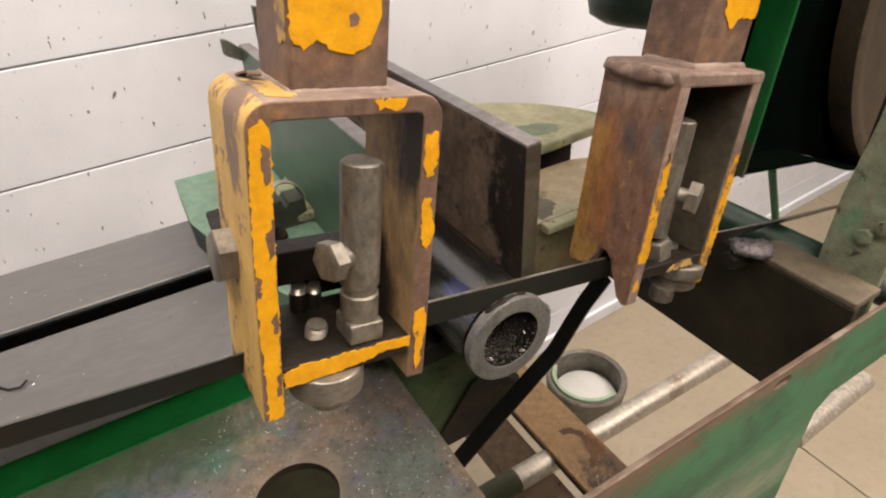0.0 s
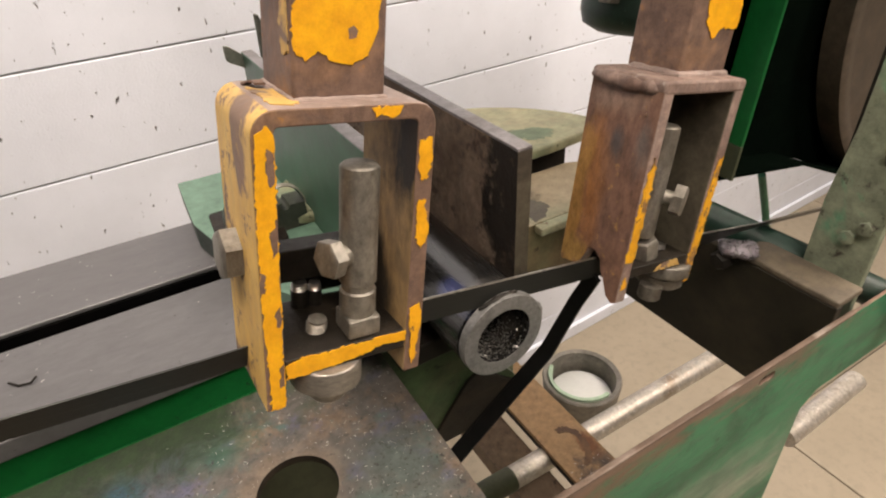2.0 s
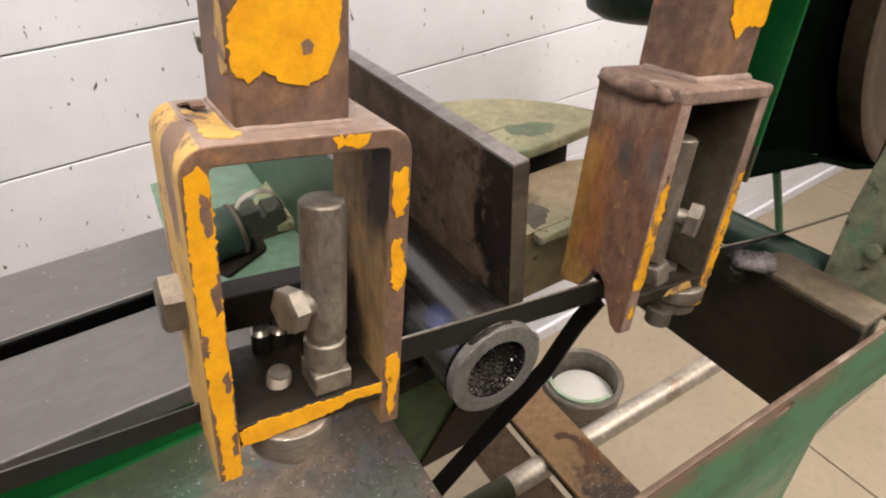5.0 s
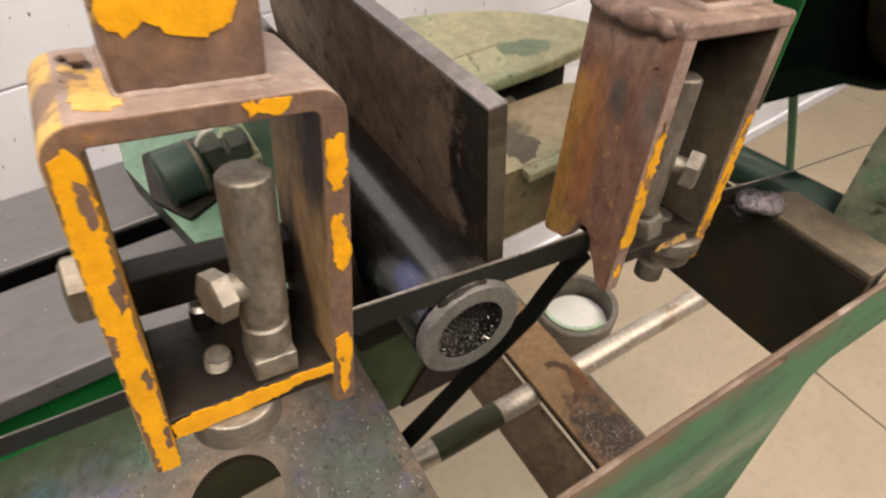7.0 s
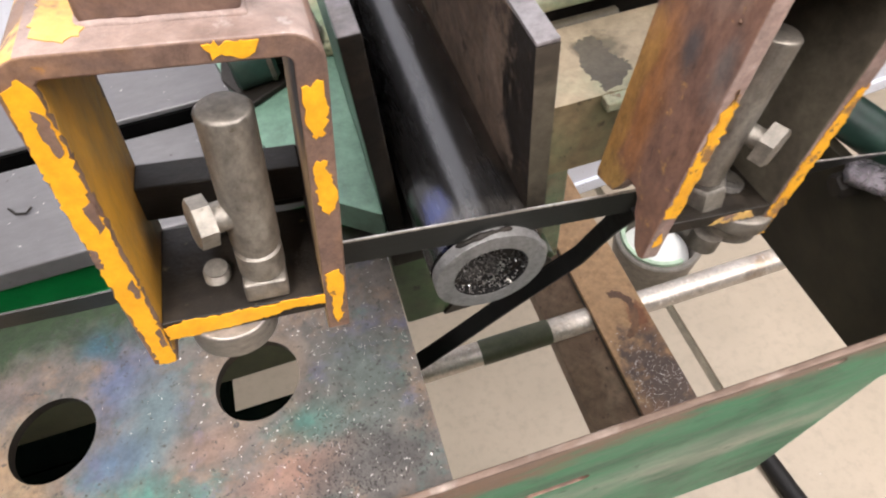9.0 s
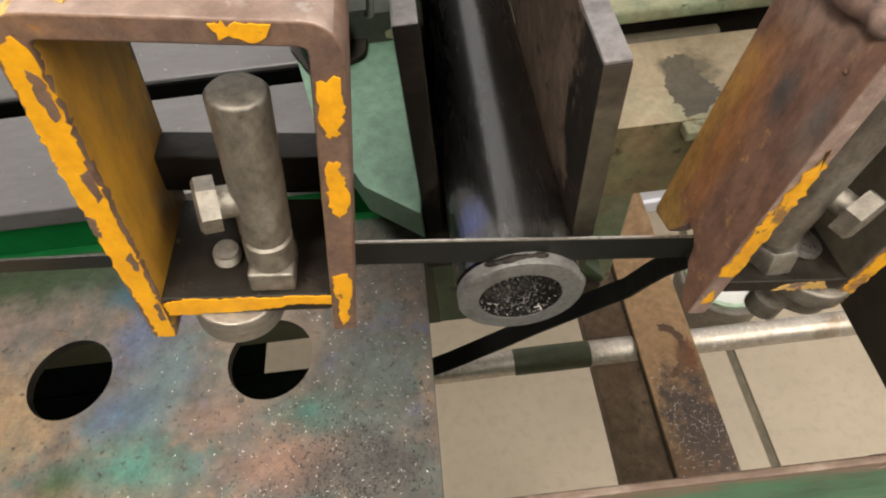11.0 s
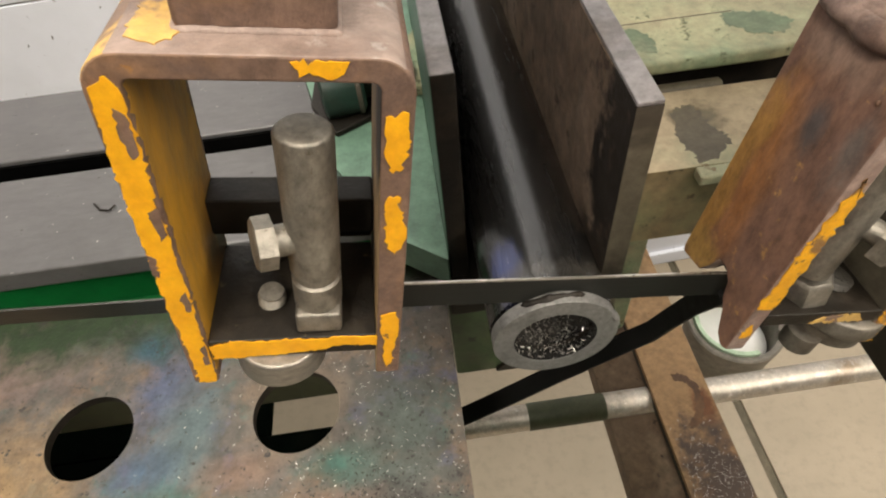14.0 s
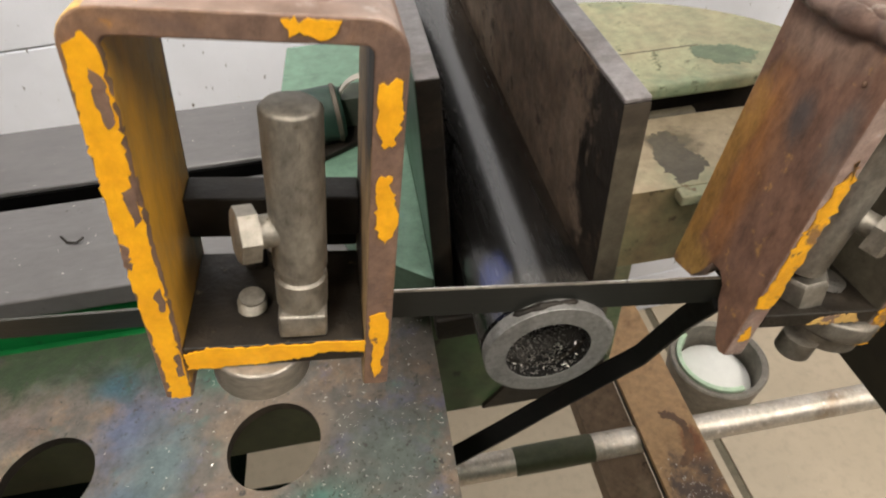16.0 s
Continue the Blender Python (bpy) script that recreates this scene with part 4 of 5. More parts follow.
d = Vector((-0.95, -0.28, 0.05)).normalized()
bolt = part("clamp_bolt", rod(Vector((0.047, 0.0110, 0.0655)), Vector((0.047, 0.0110, 0.0655)) + d * 0.0128, 0.0052, 16), STEEL, left)
part("bolt_head", hexhead(Vector((0.047, 0.0110, 0.0655)) + d * 0.0122, d, 0.0088, 0.0066), STEEL, bolt, "worn bolt head")
part("set_screw", thread((0.0296, 0.0180, 0.0245), (0.05, -0.1, 1), 0.0051, 0.0062, 0.0020), STEEL, left, "threaded steel set screw")
for sx, sy, sr, sh in ((0.0295, 0.0410, 0.0042, 0.0140), (0.0370, 0.0400, 0.0034, 0.0130)):
    screw = part("set_screw", rod((sx, sy, 0.0245), (sx, sy, 0.0245 + sh - 0.004), sr, 16), DARKSTEEL, left, "oily set screw with bright tip")
    part("tip", thread((sx, sy, 0.0245 + sh - 0.004), (0, -0.05, 1), sr, 0.004), BRIGHT, screw, "bright threaded tip")
roller = part("roller", lathe([(0, 0), (0.0152, 0), (0.0168, 0.0012), (0.0168, 0.0120), (0.0155, 0.0135), (0, 0.0135)], (0.0315, 0.0115, 0.0012), (0, 0, 1), 40), ROLLERSTEEL, left, "worn steel guide roller")
part("roller_hub", lathe([(0, 0), (0.0082, 0), (0.0088, 0.0008), (0.0088, 0.0082), (0, 0.0082)], (0.0315, 0.0100, -0.0068), (0, 0, 1), 24), ROLLERSTEEL, roller)
part("side_bolt", hexhead((0.0, 0.0320, 0.0640), (-1, 0, 0), 0.0118, 0.0082), STEEL, left, "hexagon bolt head")

part("curled_chip", ribbon([(0.0105, 0.043, 0.1328), (0.0125, 0.040, 0.1345), (0.0135, 0.0365, 0.1352), (0.0138, 0.033, 0.1345)], (1, 0.3, 0), 0.0045, 0.0008), RUST, left, "curled rusty chip")
# paint flakes on the front of the guide
F = -0.0001
flakes = [
    ("y", 0.0, -0.0004, [(0.0005, 0.104), (0.0015, 0.124), (0.006, 0.127), (0.0085, 0.122), (0.0082, 0.095), (0.0075, 0.088), (0.0082, 0.08), (0.0078, 0.065), (0.0083, 0.05), (0.008, 0.03), (0.0083, 0.012), (0.008, 0.001), (0.002, 0.0008), (0.0022, 0.02), (0.0008, 0.04), (0.001, 0.06), (0.0004, 0.08)], 11),
    ("y", 0.0, -0.0004, [(0.0685, 0.117), (0.0745, 0.118), (0.0752, 0.108), (0.0725, 0.1), (0.0705, 0.099), (0.0685, 0.106)], 12),
    ("y", 0.0, -0.0004, [(0.0695, 0.09), (0.0725, 0.091), (0.0735, 0.085), (0.0755, 0.078), (0.0745, 0.07), (0.072, 0.067), (0.069, 0.073), (0.0692, 0.082)], 13),
    ("y", 0.0, -0.0004, [(0.0685, 0.036), (0.0735, 0.038), (0.0752, 0.03), (0.0738, 0.02), (0.0735, 0.008), (0.0712, 0.004), (0.0695, 0.012), (0.0702, 0.022), (0.0684, 0.028)], 14),
    ("y", 0.0, -0.0004, [(0.0465, 0.1313), (0.0600, 0.1315), (0.0585, 0.1287), (0.0545, 0.1268), (0.0515, 0.1282), (0.0485, 0.1275)], 15),
    ("y", 0.0004, -0.0004, [(0.0092, 0.0148), (0.020, 0.0152), (0.034, 0.0158), (0.046, 0.0175), (0.056, 0.0200), (0.0672, 0.0185), (0.0672, 0.0243), (0.058, 0.0246), (0.05, 0.0238), (0.040, 0.0246), (0.03, 0.0240), (0.018, 0.0246), (0.0092, 0.0220)], 16),
    ("y", 0.011, -0.0004, [(0.0245, 0.24), (0.0235, 0.169), (0.0197, 0.1652), (0.0200, 0.1502), (0.0245, 0.1464), (0.0293, 0.1504), (0.0360, 0.1466), (0.0434, 0.1450), (0.0495, 0.1487), (0.0530, 0.1568), (0.0545, 0.170), (0.0555, 0.24)], 17),
]
for axis, face, thick, pts, seed in flakes:
    part("paint_flake", flake(pts, axis, face + F, seed, 0.0007, thick), YELLOW, left_post if seed == 17 else left, "thick flaking yellow paint")
for pts, seed in (([(0.0055, 0.119), (0.0078, 0.117), (0.0082, 0.106), (0.006, 0.104), (0.0048, 0.11)], 61), ([(0.005, 0.086), (0.0078, 0.088), (0.008, 0.078), (0.0058, 0.075)], 62),
                  ([(0.0055, 0.05), (0.008, 0.053), (0.0078, 0.044), (0.006, 0.043)], 63), ([(0.0005, 0.07), (0.0028, 0.068), (0.002, 0.06), (0.0003, 0.061)], 64), ([(0.006, 0.022), (0.0082, 0.024), (0.008, 0.013), (0.0062, 0.012)], 65)):
    part("rust_chip", flake(pts, "y", -0.0005, seed, 0.0006, -0.0002), RUST, left, "rusty chip in the paint")
part("rust_chip", flake([(0.041, 0.158), (0.0435, 0.1595), (0.0450, 0.1575), (0.0445, 0.155), (0.0415, 0.1545)], "y", 0.0105, 66, 0.0004, -0.0002), RUST, left_post, "rusty chip in the paint")
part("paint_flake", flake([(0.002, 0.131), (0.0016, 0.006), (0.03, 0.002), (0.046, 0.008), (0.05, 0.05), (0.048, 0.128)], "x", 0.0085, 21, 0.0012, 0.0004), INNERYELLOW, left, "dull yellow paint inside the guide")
part("paint_flake", flake([(0.0096, 0.008), (0.0175, 0.003), (0.0215, 0.010), (0.0185, 0.020), (0.0192, 0.034), (0.0150, 0.030), (0.0098, 0.038)], "z", 0.1325, 23, 0.001, 0.0003), YELLOW_FADED, left)
part("paint_flake", flake([(0.013, 0.15), (0.02, 0.148), (0.024, 0.16), (0.018, 0.172), (0.014, 0.165)], "x", 0.0194, 24, 0.0008, -0.0004), YELLOW_FADED, left_post)

right = thing("blade_guide", (0.25, 0.025, 0.0), "rusty square steel blade guide with yellow painted edges", "blade guide", "blade guides", "", ARM)
notch = [(0.0, 0.002), (0.004, 0.0), (0.009, 0.003), (0.014, 0.013), (0.0175, 0.017), (0.0195, 0.024), (0.024, 0.0275), (0.0295, 0.027), (0.033, 0.019), (0.037, 0.0125), (0.0515, 0.0095), (0.053, 0.012), (0.053, 0.134), (0.0, 0.134)]
blade_guide_shell(right, 0.2150, 0.2850, 0.053, 0.1365, notch, 0.003, (RUSTSIDE, JAWFRONT))
part("back_plate", box(0.2237, 0.2763, 0.0475, 0.0525, 0.0245, 0.129, 0.001), DARKSTEEL, right)
part("weld_bead", weld([(0.2162, 0.054, 0.1312), (0.2160, 0.030, 0.1314), (0.2164, 0.004, 0.1308)], 0.0046, 9, 0.42, 0.14, 0.5), RUSTTOP, right)
part("weld_lump", weld([(0.2146, 0.009, 0.118), (0.2146, 0.0085, 0.1165)], 0.0016, 4, 0.3, 0.0), RUST, right)
right_post = part("post", box(0.2385, 0.2795, 0.0125, 0.0500, 0.1365, 0.45, 0.0018), RUST, right, "rusty square post with yellow paint")
part("weld_bead", weld([(0.2385, 0.048, 0.1365), (0.2385, 0.0125, 0.1365), (0.2793, 0.0125, 0.1365), (0.2793, 0.048, 0.1365)], 0.0028, 6, 0.2, 0.08), RUSTDUST, right)
part("shaft", rod((0.239, 0.012, 0.040), (0.239, 0.012, 0.1095), 0.0082, 28, 0.0012), STEEL, right)
part("nut", hexhead((0.2455, 0.012, 0.0247), (-0.25, 0.0, 1), 0.0098, 0.013), STEEL, right, "tilted hexagon nut")
d = Vector((0.48, -0.87, -0.05)).normalized()
bolt = part("clamp_bolt", rod(Vector((0.2435, 0.012, 0.0665)), Vector((0.2435, 0.012, 0.0665)) + d * 0.0120, 0.0046, 16), STEEL, right)
part("bolt_head", hexhead(Vector((0.2435, 0.012, 0.0665)) + d * 0.0108, d, 0.0098, 0.0072), STEEL, bolt, "worn bolt head")
part("rear_bolt", hexhead((0.2672, 0.0475, 0.078), (0, -1, 0), 0.0085, 0.006), DARKSTEEL, right, "dark bolt head at the back")
part("washer", lathe([(0, 0), (0.010, 0), (0.010, 0.003), (0, 0.003)], (0.262, 0.02, 0.0247), (0.2, 0.1, 1), 24), BRIGHT, right)
roller = part("roller", lathe([(0, -0.001), (0.0145, -0.001), (0.0155, 0.0), (0.0155, 0.0062), (0.0135, 0.0068), (0.0170, 0.0072), (0.0180, 0.0085), (0.0180, 0.0155), (0.0165, 0.017), (0, 0.017)], (0.2735, 0.0145, -0.0005), (0, 0, 1), 40), STEEL, right, "worn steel guide roller with two rings")
part("roller_hub", lathe([(0, 0), (0.0068, 0), (0.0075, 0.0008), (0.0075, 0.010), (0, 0.010)], (0.2585, 0.0085, -0.0080), (0, 0, 1), 24), STEEL, roller)
for pts, seed in (([(0.2155, 0.03), (0.2225, 0.03), (0.2228, 0.062), (0.2222, 0.088), (0.2195, 0.096), (0.2180, 0.088), (0.2165, 0.066), (0.216, 0.05)], 31),
                  ([(0.217, 0.011), (0.2195, 0.011), (0.2205, 0.016), (0.2185, 0.02), (0.217, 0.016)], 32),
                  ([(0.2775, 0.004), (0.2838, 0.0045), (0.2842, 0.05), (0.2838, 0.09), (0.280, 0.088), (0.2776, 0.05)], 33)):
    part("paint_flake", flake(pts, "y", F, seed, 0.0011, -0.0004), YELLOW_SCRAPED, right, "scraped yellow paint on the edge")
part("paint_flake", flake([(0.246, 0.24), (0.2475, 0.185), (0.2525, 0.164), (0.2598, 0.1563), (0.2650, 0.162), (0.2790, 0.1625), (0.2790, 0.24)], "y", 0.0124, 34, 0.0008, -0.0004), YELLOW, right_post)
part("paint_flake", flake([(0.245, 0.0185), (0.2700, 0.0185), (0.266, 0.0236), (0.25, 0.0225)], "y", 0.0003, 35, 0.0008, -0.0003), YELLOW_FADED, right)

# ---------------------------------------------------------------- blade, wheel and housing
blade = thing("cutting_band", (0.15, 0.029, 0.012), "dark steel band saw blade stretched between the guides", "saw blade", "", "", ARM)
bm = bmesh.new()
xs = [-0.62 + 1.52 * i / 760 for i in range(761)]
rows_ = []
for i, x in enumerate(xs):
    tooth = 0.0004 if i % 2 else 0.0
    tw = max(0.0, min(1.0, (x - 0.285) / 0.11)) * radians(43) + max(0.0, min(1.0, (0.066 - x) / 0.05)) * radians(20)
    yc, zc = 0.0290, 0.0125 + max(-0.0008, min(0.0, (x - 0.02) * 0.02)) + 0.055 * min(0.0, x)
    lo, hi = Vector((0, -0.0085 + tooth)), Vector((0, 0.0066))
    def turn(v):
        return (yc + v.x * math.cos(tw) - v.y * math.sin(tw), zc + v.x * math.sin(tw) + v.y * math.cos(tw))
    q = [turn(v + Vector((s * 0.00045, 0))) for v in (lo, hi) for s in (-1, 1)]
    rows_.append([bm.verts.new((x, *p)) for p in (q[0], q[1], q[3], q[2])])
for a, b in zip(rows_, rows_[1:]):
    for j in range(4):
        bm.faces.new((a[j], a[(j + 1) % 4], b[(j + 1) % 4], b[j]))
part("band", bm, BLADE, blade)
# bright steel strip added on the band's top edge as its highlight line
edge = bmesh.new()
rows_ = []
for x in [0.060 + 0.57 * i / 140 for i in range(141)]:
    tw = max(0.0, min(1.0, (x - 0.285) / 0.11)) * radians(43) + max(0.0, min(1.0, (0.066 - x) / 0.05)) * radians(20)
    zc = 0.0125 + max(-0.0008, min(0.0, (x - 0.02) * 0.02)) + 0.055 * min(0.0, x)
    c, s_ = math.cos(tw), math.sin(tw)
    rows_.append([edge.verts.new((x, 0.0290 + u * c - v * s_, zc + u * s_ + v * c)) for u, v in ((-0.00055, 0.0060), (0.0005, 0.0060), (0.0004, 0.0069), (-0.00045, 0.0069))])
for a, b in zip(rows_, rows_[1:]):
    for j in range(4):
        edge.faces.new((a[j], a[(j + 1) % 4], b[(j + 1) % 4], b[j]))
part("edge_highlight", edge, BRIGHT, blade, "bright strip added for the back edge's highlight")

house = thing("wheel_housing", (0.6, 0.14, 0.0), "green sheet steel band wheel housing, dark inside", "wheel housing", "", "", ARM)
# back and bottom of the housing carry its inner shade as near-black colour
part("back_panel", prism([(0.44, 0.0187), (0.62, 0.0187), (0.70, 0.0005), (0.95, -0.0255), (0.95, 0.4508), (0.44, 0.4508)], "y", 0.150, 0.154, 0.0), HOLLOW, house, "inside panel coloured near-black for shade")
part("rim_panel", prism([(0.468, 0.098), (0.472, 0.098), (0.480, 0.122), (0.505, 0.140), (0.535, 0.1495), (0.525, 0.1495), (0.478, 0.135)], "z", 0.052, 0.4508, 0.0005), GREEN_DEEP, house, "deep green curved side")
part("rim_foot", prism([(0.468, 0.098), (0.472, 0.098), (0.480, 0.122), (0.505, 0.140), (0.535, 0.1495), (0.525, 0.1495), (0.478, 0.135)], "z", 0.0190, 0.0518, 0.0005), OLIVE, house, "darker olive lower edge")
part("bottom_panel", prism([(0.435, 0.0145), (0.622, 0.0145), (0.70, -0.0035), (0.95, -0.030), (0.95, -0.026), (0.70, 0.0), (0.623, 0.0185), (0.435, 0.0185)], "y", 0.111, 0.1540, 0.0006), HOLLOW, house, "bottom plate coloured near-black for shade")
wheel = part("band_wheel", lathe([(0.0, 0.0), (0.222, 0.0), (0.230, 0.004), (0.232, 0.030), (0.228, 0.032), (0.216, 0.032), (0.200, 0.014), (0, 0.014)], (0.850, 0.145, 0.208), (0, -1, 0), 80), TYRE, house, "brown iron band wheel")
part("hub", lathe([(0, 0), (0.03, 0), (0.03, 0.03), (0, 0.03)], (0.850, 0.1305, 0.208), (0, -1, 0), 32), TYRE, wheel)

motor = thing("arm_knob", (0.44, 0.2, 0.12), "dark green round housing hanging from the saw arm", "knob", "", "", ARM)
part("shell", lathe([(0, 0), (0.03, 0.001), (0.045, 0.008), (0.049, 0.02), (0.049, 0.316), (0, 0.316)], (0.415, 0.21, 0.135), (0, 0, 1), 40), GREEN_DARK, motor)
part("clip", box(0.357, 0.368, 0.185, 0.20, 0.163, 0.18, 0.001), STEEL, motor)
arm_beam = thing("overhead_beam", (0.2, 0.08, 0.45), "green steel arm beam carrying the blade guides", "saw arm", "", "", ARM)
part("beam", box(-0.1, 0.95, 0.0, 0.27, 0.4512, 0.52, 0.004), GREEN, arm_beam)

hang = thing("hanging_rod", (0.6360, 0.1400, -0.2064), "thin green painted rod hanging behind the hinge rail", "rod")
part("rod", tube_path([(0.5859, 0.1400, -0.1067), (0.6161, 0.1400, -0.1649), (0.6485, 0.1400, -0.2313)], 0.0042, 12), GREEN, hang)

# ---------------------------------------------------------------- below the bed
strap = thing("black_strap", (0.15, 0.02, -0.08), "flat black rubber strap hanging under the blade", "strap")
HANG = [(0.2205, 0.0280, -0.0250), (0.2230, 0.0450, -0.0600), (0.2250, 0.0600, -0.0960), (0.2230, 0.0710, -0.1280), (0.2130, 0.0790, -0.1520), (0.1750, 0.0905, -0.2040), (0.1400, 0.0995, -0.2500), (0.1050, 0.1090, -0.2960), (0.0750, 0.1180, -0.3350), (0.0400, 0.1320, -0.3800), (0.0050, 0.1540, -0.4180)]
part("band", ribbon(HANG, (0, 0.9, 0.3), 0.0105, 0.0022, 1.75), BLACK, strap)
part("edge_bead", ribbon([Vector(p) + Vector((0, 0.0040 + 0.0003 * i, 0.0022)) for i, p in enumerate(HANG)], (0, 0.9, 0.3), 0.0012, 0.0030), BLACK, strap, "thicker rubber edge")
flat = thing("rusty_cross_bar", (0.333, 0.15, -0.400), "wide rusty flat steel cross bar under the saw", "cross bar")
part("bar", box(0.305, 0.366, -0.046, 0.42, -0.406, -0.400, 0.001), RUSTBAR, flat)
part("rust_stain", flake([(0.3320, 0.1680), (0.3470, 0.1640), (0.3565, 0.1480), (0.3530, 0.1260), (0.3430, 0.1080), (0.3310, 0.1040), (0.3290, 0.1100), (0.3410, 0.1200), (0.3480, 0.1360), (0.3475, 0.1480), (0.3420, 0.1570), (0.3320, 0.1600)], "z", -0.3999, 72, 0.0014, 0.0002), RUSTDARK, flat, "dark rust swirl")
part("rail", box(0.305, 0.3075, -0.046, 0.42, -0.4135, -0.4062, 0.0005), DARKSTEEL, flat, "dark lower edge")
angle_bar = thing("brown_angle_bar", (0.298, 0.15, -0.475), "brown stained angle bar under the saw", "cross bar")
part("bar", box(0.271, 0.327, -0.046, 0.42, -0.481, -0.475, 0.001), ANGLEBAR, angle_bar)
part("lip", box(0.271, 0.2735, -0.046, 0.42, -0.503, -0.4812, 0.0005), ANGLEBAR, angle_bar, "turned-down brown edge")
shaft_ = thing("round_rod", (0.4, 0.151, -0.4205), "scuffed galvanised round rod under the saw", "rod", "rods")
part("rod", rod((0.055, 0.151, -0.4205), (0.64, 0.151, -0.4205), 0.0142), GALV, shaft_)
part("sleeve", lathe([(0.0141, 0), (0.0150, 0.002), (0.0152, 0.038), (0.0150, 0.084), (0.0141, 0.086)], (0.170, 0.151, -0.4205), (1, 0, 0), 24), OLIVE, shaft_, "dark oily sleeve")
hose = thing("floor_hose", (0.76, -0.05, FLOOR), "black hose lying on the concrete floor", "hose")
part("hose", tube_path([(0.835, -0.675, FLOOR + 0.018), (0.776, -0.212, FLOOR + 0.018), (0.755, -0.051, FLOOR + 0.018), (0.745, 0.037, FLOOR + 0.018)], 0.0185, 16), BLACK, hose)
shaft2 = thing("round_rod", (0.8, 0.056, -0.55), "scuffed galvanised round rod under the saw", "rod", "rods")
part("rod", rod((0.70, 0.0556, -0.55), (0.902, 0.0625, -0.55), 0.017), GALV, shaft2)
pot = thing("plastic_pot", (0.42, 0.23, -0.5), "scuffed grey tin pot with a white filling and pale green liner", "pot")
part("wall", lathe([(0.046, 0), (0.050, 0), (0.057, 0.072), (0.055, 0.074), (0.049, 0.072), (0.045, 0.003), (0.046, 0)], (0.446, 0.238, -0.505), (0, 0, 1), 44), POTGREY, pot)
part("liner", prism([*[(0.446 + 0.0485 * math.cos(radians(a)), 0.238 + 0.0485 * math.sin(radians(a))) for a in range(120, 281, 8)], *[(0.446 + 0.0430 * math.cos(radians(a)), 0.238 + 0.0430 * math.sin(radians(a))) for a in range(280, 119, -8)]], "z", -0.465, -0.429, 0.001), PLASTIC_GREEN, pot, "pale green liner")
part("filling", lathe([(0, 0), (0.0425, 0), (0.0445, 0.040), (0.03, 0.045), (0, 0.043)], (0.444, 0.234, -0.502), (0, 0, 1), 40), PLASTIC_WHITE, pot, "white filling")

# ---------------------------------------------------------------- shavings
rnd = random.Random(7)


def curls(n, place, size):
    bm = bmesh.new()
    for _ in range(n):
        p, nrm = place()
        s = size * rnd.uniform(0.4, 1.6)
        a = Vector((rnd.uniform(-1, 1), rnd.uniform(-1, 1), rnd.uniform(-0.3, 0.3))).normalized()
        b = a.cross(Vector((rnd.uniform(-0.4, 0.4), rnd.uniform(-0.4, 0.4), 1))).normalized()
        c = a.cross(b)
        q = Vector(p) + Vector((0, 0, s * 0.25))
        vs = [q - a * s, q + a * s + c * s * 0.3, q + a * s + b * s * 0.5 + c * s * 0.3, q - a * s + b * s * 0.5]
        lo = [bm.verts.new(v) for v in vs]
        hi = [bm.verts.new(v + c * s * 0.12) for v in vs]
        bm.faces.new(lo[::-1])
        bm.faces.new(hi)
        for j in range(4):
            bm.faces.new((lo[j], lo[(j + 1) % 4], hi[(j + 1) % 4], hi[j]))
    return bm


def on_plate():
    while True:
        x, y = rnd.gauss(0.045, 0.05), rnd.uniform(-0.044, 0.12)
        if -0.2 < x < 0.095 and (x - 0.0055) ** 2 + (y - 0.038) ** 2 > 0.026 ** 2 and (x + 0.1105) ** 2 + (y - 0.04) ** 2 > 0.026 ** 2:
            return (x, y, PLATEZ), None


def on_front():
    while True:
        x, y = rnd.gauss(0.055, 0.03), -0.042 + abs(rnd.gauss(0, 0.026))
        if -0.1 < x < 0.094 and (x - 0.0055) ** 2 + (y - 0.038) ** 2 > 0.026 ** 2:
            return (x, y, PLATEZ), None


def in_pipe():
    a = rnd.gauss(-math.pi / 2, 0.55)
    return (PX + (PI - 0.001) * math.cos(a), rnd.uniform(0.023, 0.06), PZ + (PI - 0.001) * math.sin(a) + abs(rnd.gauss(0, 0.002))), None


def on_bar():
    return (rnd.uniform(0.309, 0.364), rnd.gauss(0.045, 0.03), -0.400), None


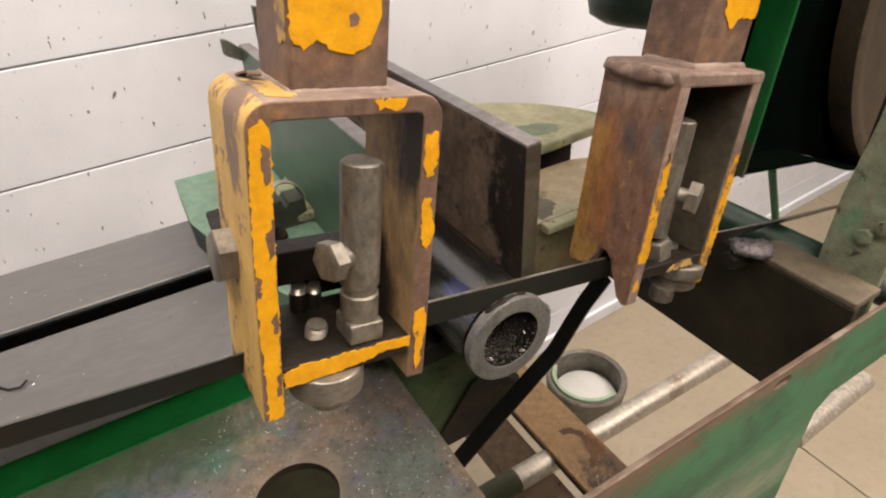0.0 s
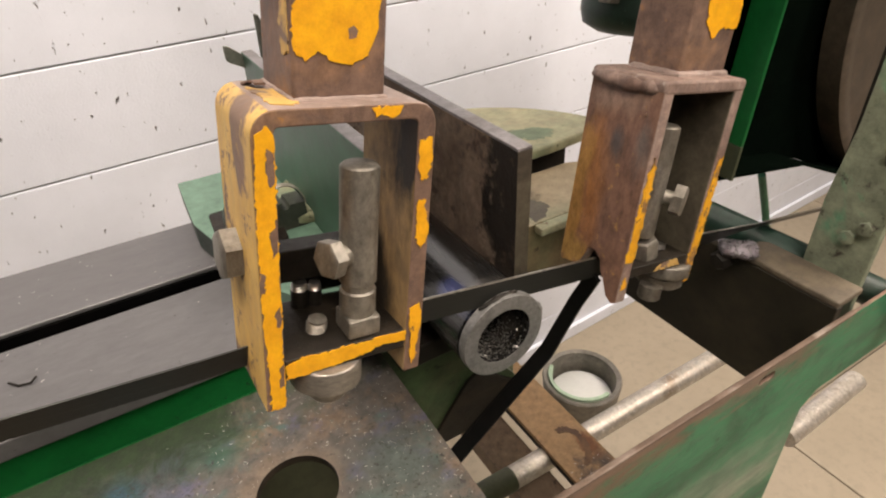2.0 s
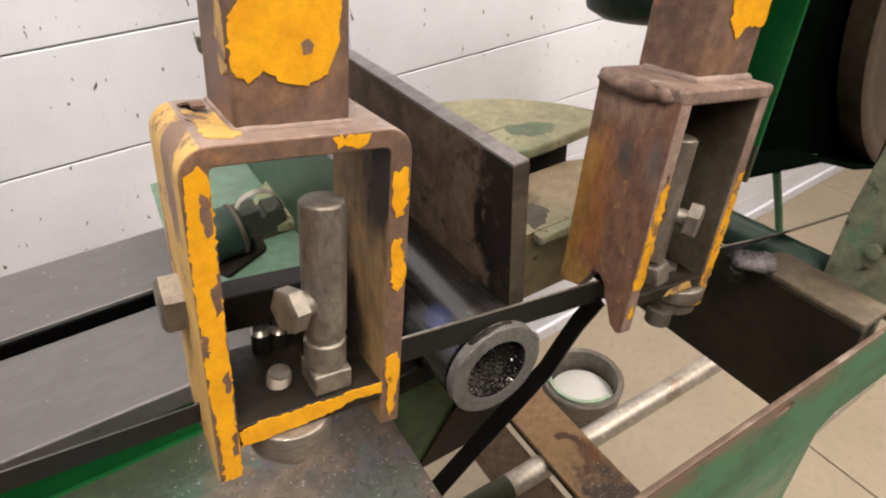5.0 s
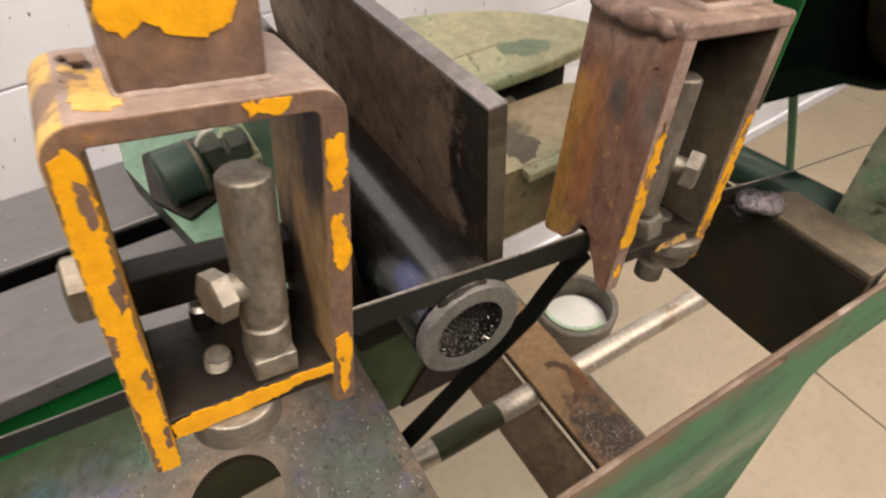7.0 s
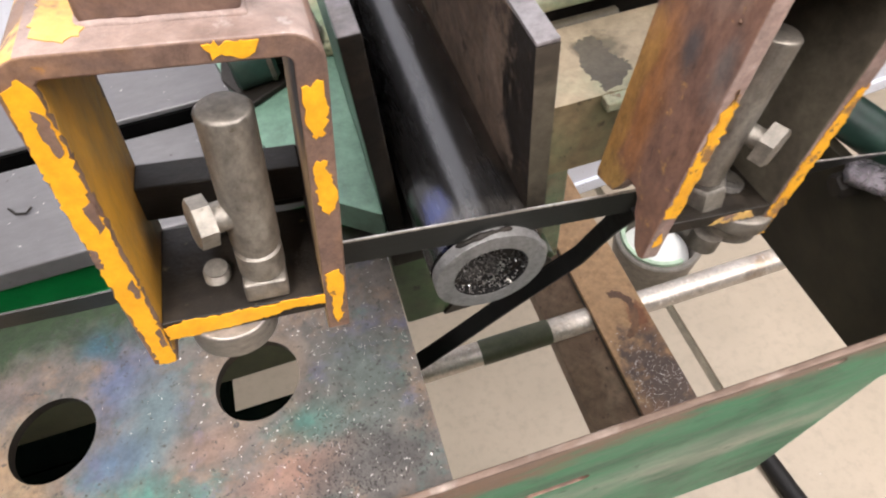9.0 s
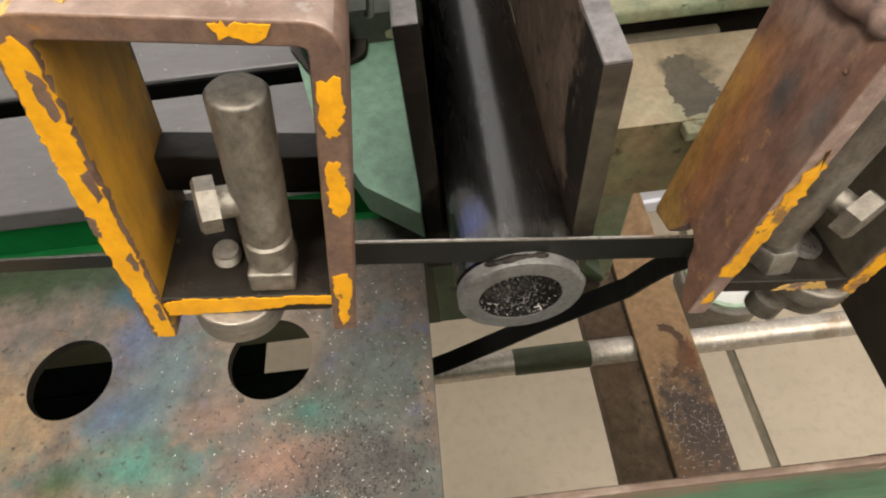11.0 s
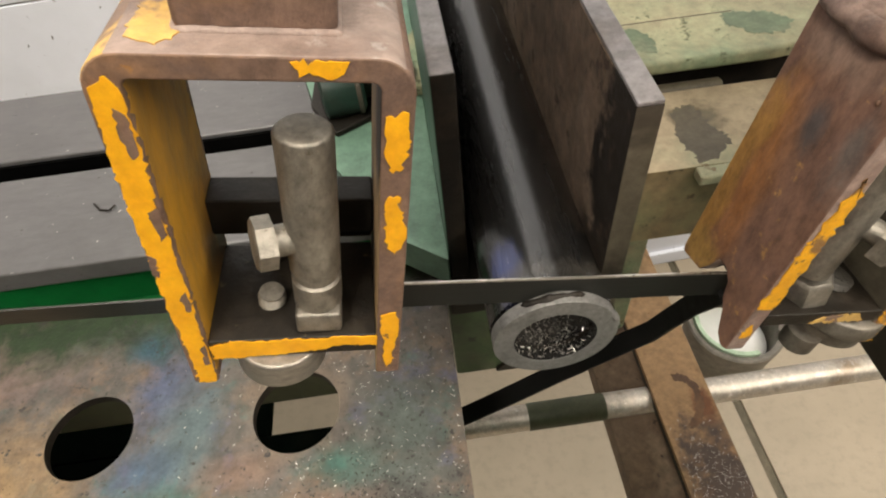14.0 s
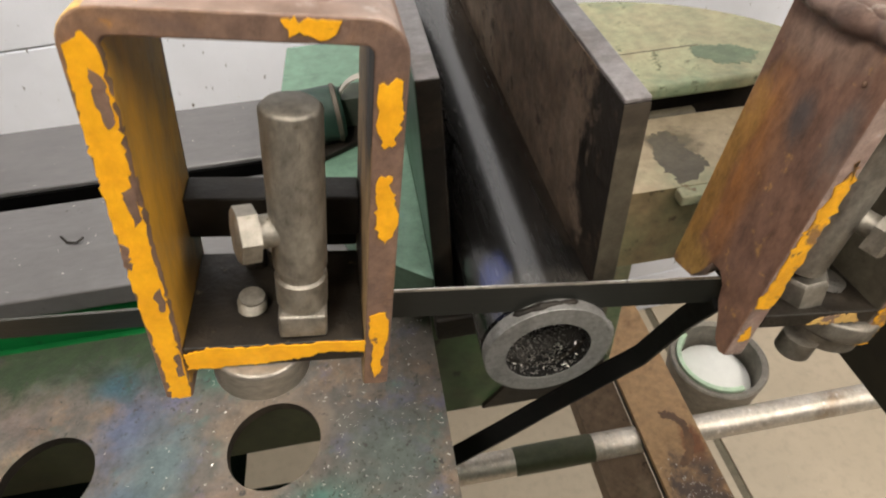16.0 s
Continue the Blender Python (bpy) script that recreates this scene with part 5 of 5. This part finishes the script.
lone("plate_shavings", curls(750, on_plate, 0.00042), BRIGHT, "bright fine steel shavings scattered on the plate", "shavings", "stuff")
lone("plate_grit", curls(1300, on_front, 0.0006), DARKSTEEL, "dark steel grit heaped on the plate", "grit", "stuff")
lone("pipe_shavings", curls(520, in_pipe, 0.0006), BRIGHT, "bright fine steel shavings inside the pipe", "shavings", "stuff")
lone("bed_specks", curls(130, lambda: ((rnd.uniform(-0.4, 0.09), rnd.choice((rnd.uniform(0.142, 0.233), rnd.uniform(0.265, 0.36))), BED), None), 0.0007), BRIGHT, "bright steel specks on the bed rails", "shavings", "stuff")
lone("bar_shavings", curls(380, on_bar, 0.0007), BRIGHT, "bright steel shavings on the cross bar", "shavings", "stuff")
curl = thing("metal_curl", (-0.125, 0.19, BED), "thin dark metal curl lying on the bed", "metal curl")
part("wire", tube_path([(-0.134, 0.199, BED + 0.0012), (-0.128, 0.192, BED + 0.0012), (-0.121, 0.190, BED + 0.0015), (-0.117, 0.193, BED + 0.003)], 0.0008, 8), DARKSTEEL, curl)

# ---------------------------------------------------------------- blocks and floor slabs, last
COURSE, LENGTH, Z0, X0 = 0.1640, 0.92, -0.0175, 0.34
row_i = -8
while Z0 + row_i * COURSE < CEIL:
    z0 = Z0 + row_i * COURSE
    z_lo, z_hi = max(z0, FLOOR), min(z0 + COURSE, CEIL)
    if z_hi - z_lo > 0.02:
        shift = 0.0 if row_i % 2 == 0 else 0.06
        k = math.floor((room["x0"] - X0 - shift) / LENGTH)
        while X0 + shift + k * LENGTH < room["x1"]:
            a = max(X0 + shift + k * LENGTH, room["x0"])
            b = min(X0 + shift + (k + 1) * LENGTH, room["x1"])
            if b - a > 0.02:
                bm = box(a + 0.0003, b - 0.0003, WALL, WALL + 0.05, z_lo + 0.0012, z_hi - 0.0012, 0.0022, 2)
                part("block", bm, WALLPAINT, wall)
            k += 1
    row_i += 1
xs = [room["x0"], -1.34, -0.56, 0.737, 1.243, 2.50, room["x1"]]
FAR = WALL + 0.36
for xa, xb in zip(xs, xs[1:]):
    for ya, yb in ((room["y0"], -0.85), (-0.85, FAR)):
        if ya == -0.85 and xa in (0.737, 1.243):
            continue
        part("slab", box(xa + 0.002, xb - 0.002, ya + 0.002, yb - 0.002, FLOOR - 0.05, FLOOR, 0.003), FLOORPAINT, floor)
# the slab behind the saw runs on past the joint of its neighbour
part("slab", prism([(0.754, -0.848), (1.241, -0.848), (1.241, 0.294), (2.498, 0.294), (2.498, FAR - 0.002), (0.754, FAR - 0.002)], "z", FLOOR - 0.05, FLOOR, 0.003), FLOORPAINT, floor)
part("slab", box(1.245, 2.498, -0.848, 0.290, FLOOR - 0.05, FLOOR, 0.003), FLOORPAINT, floor)
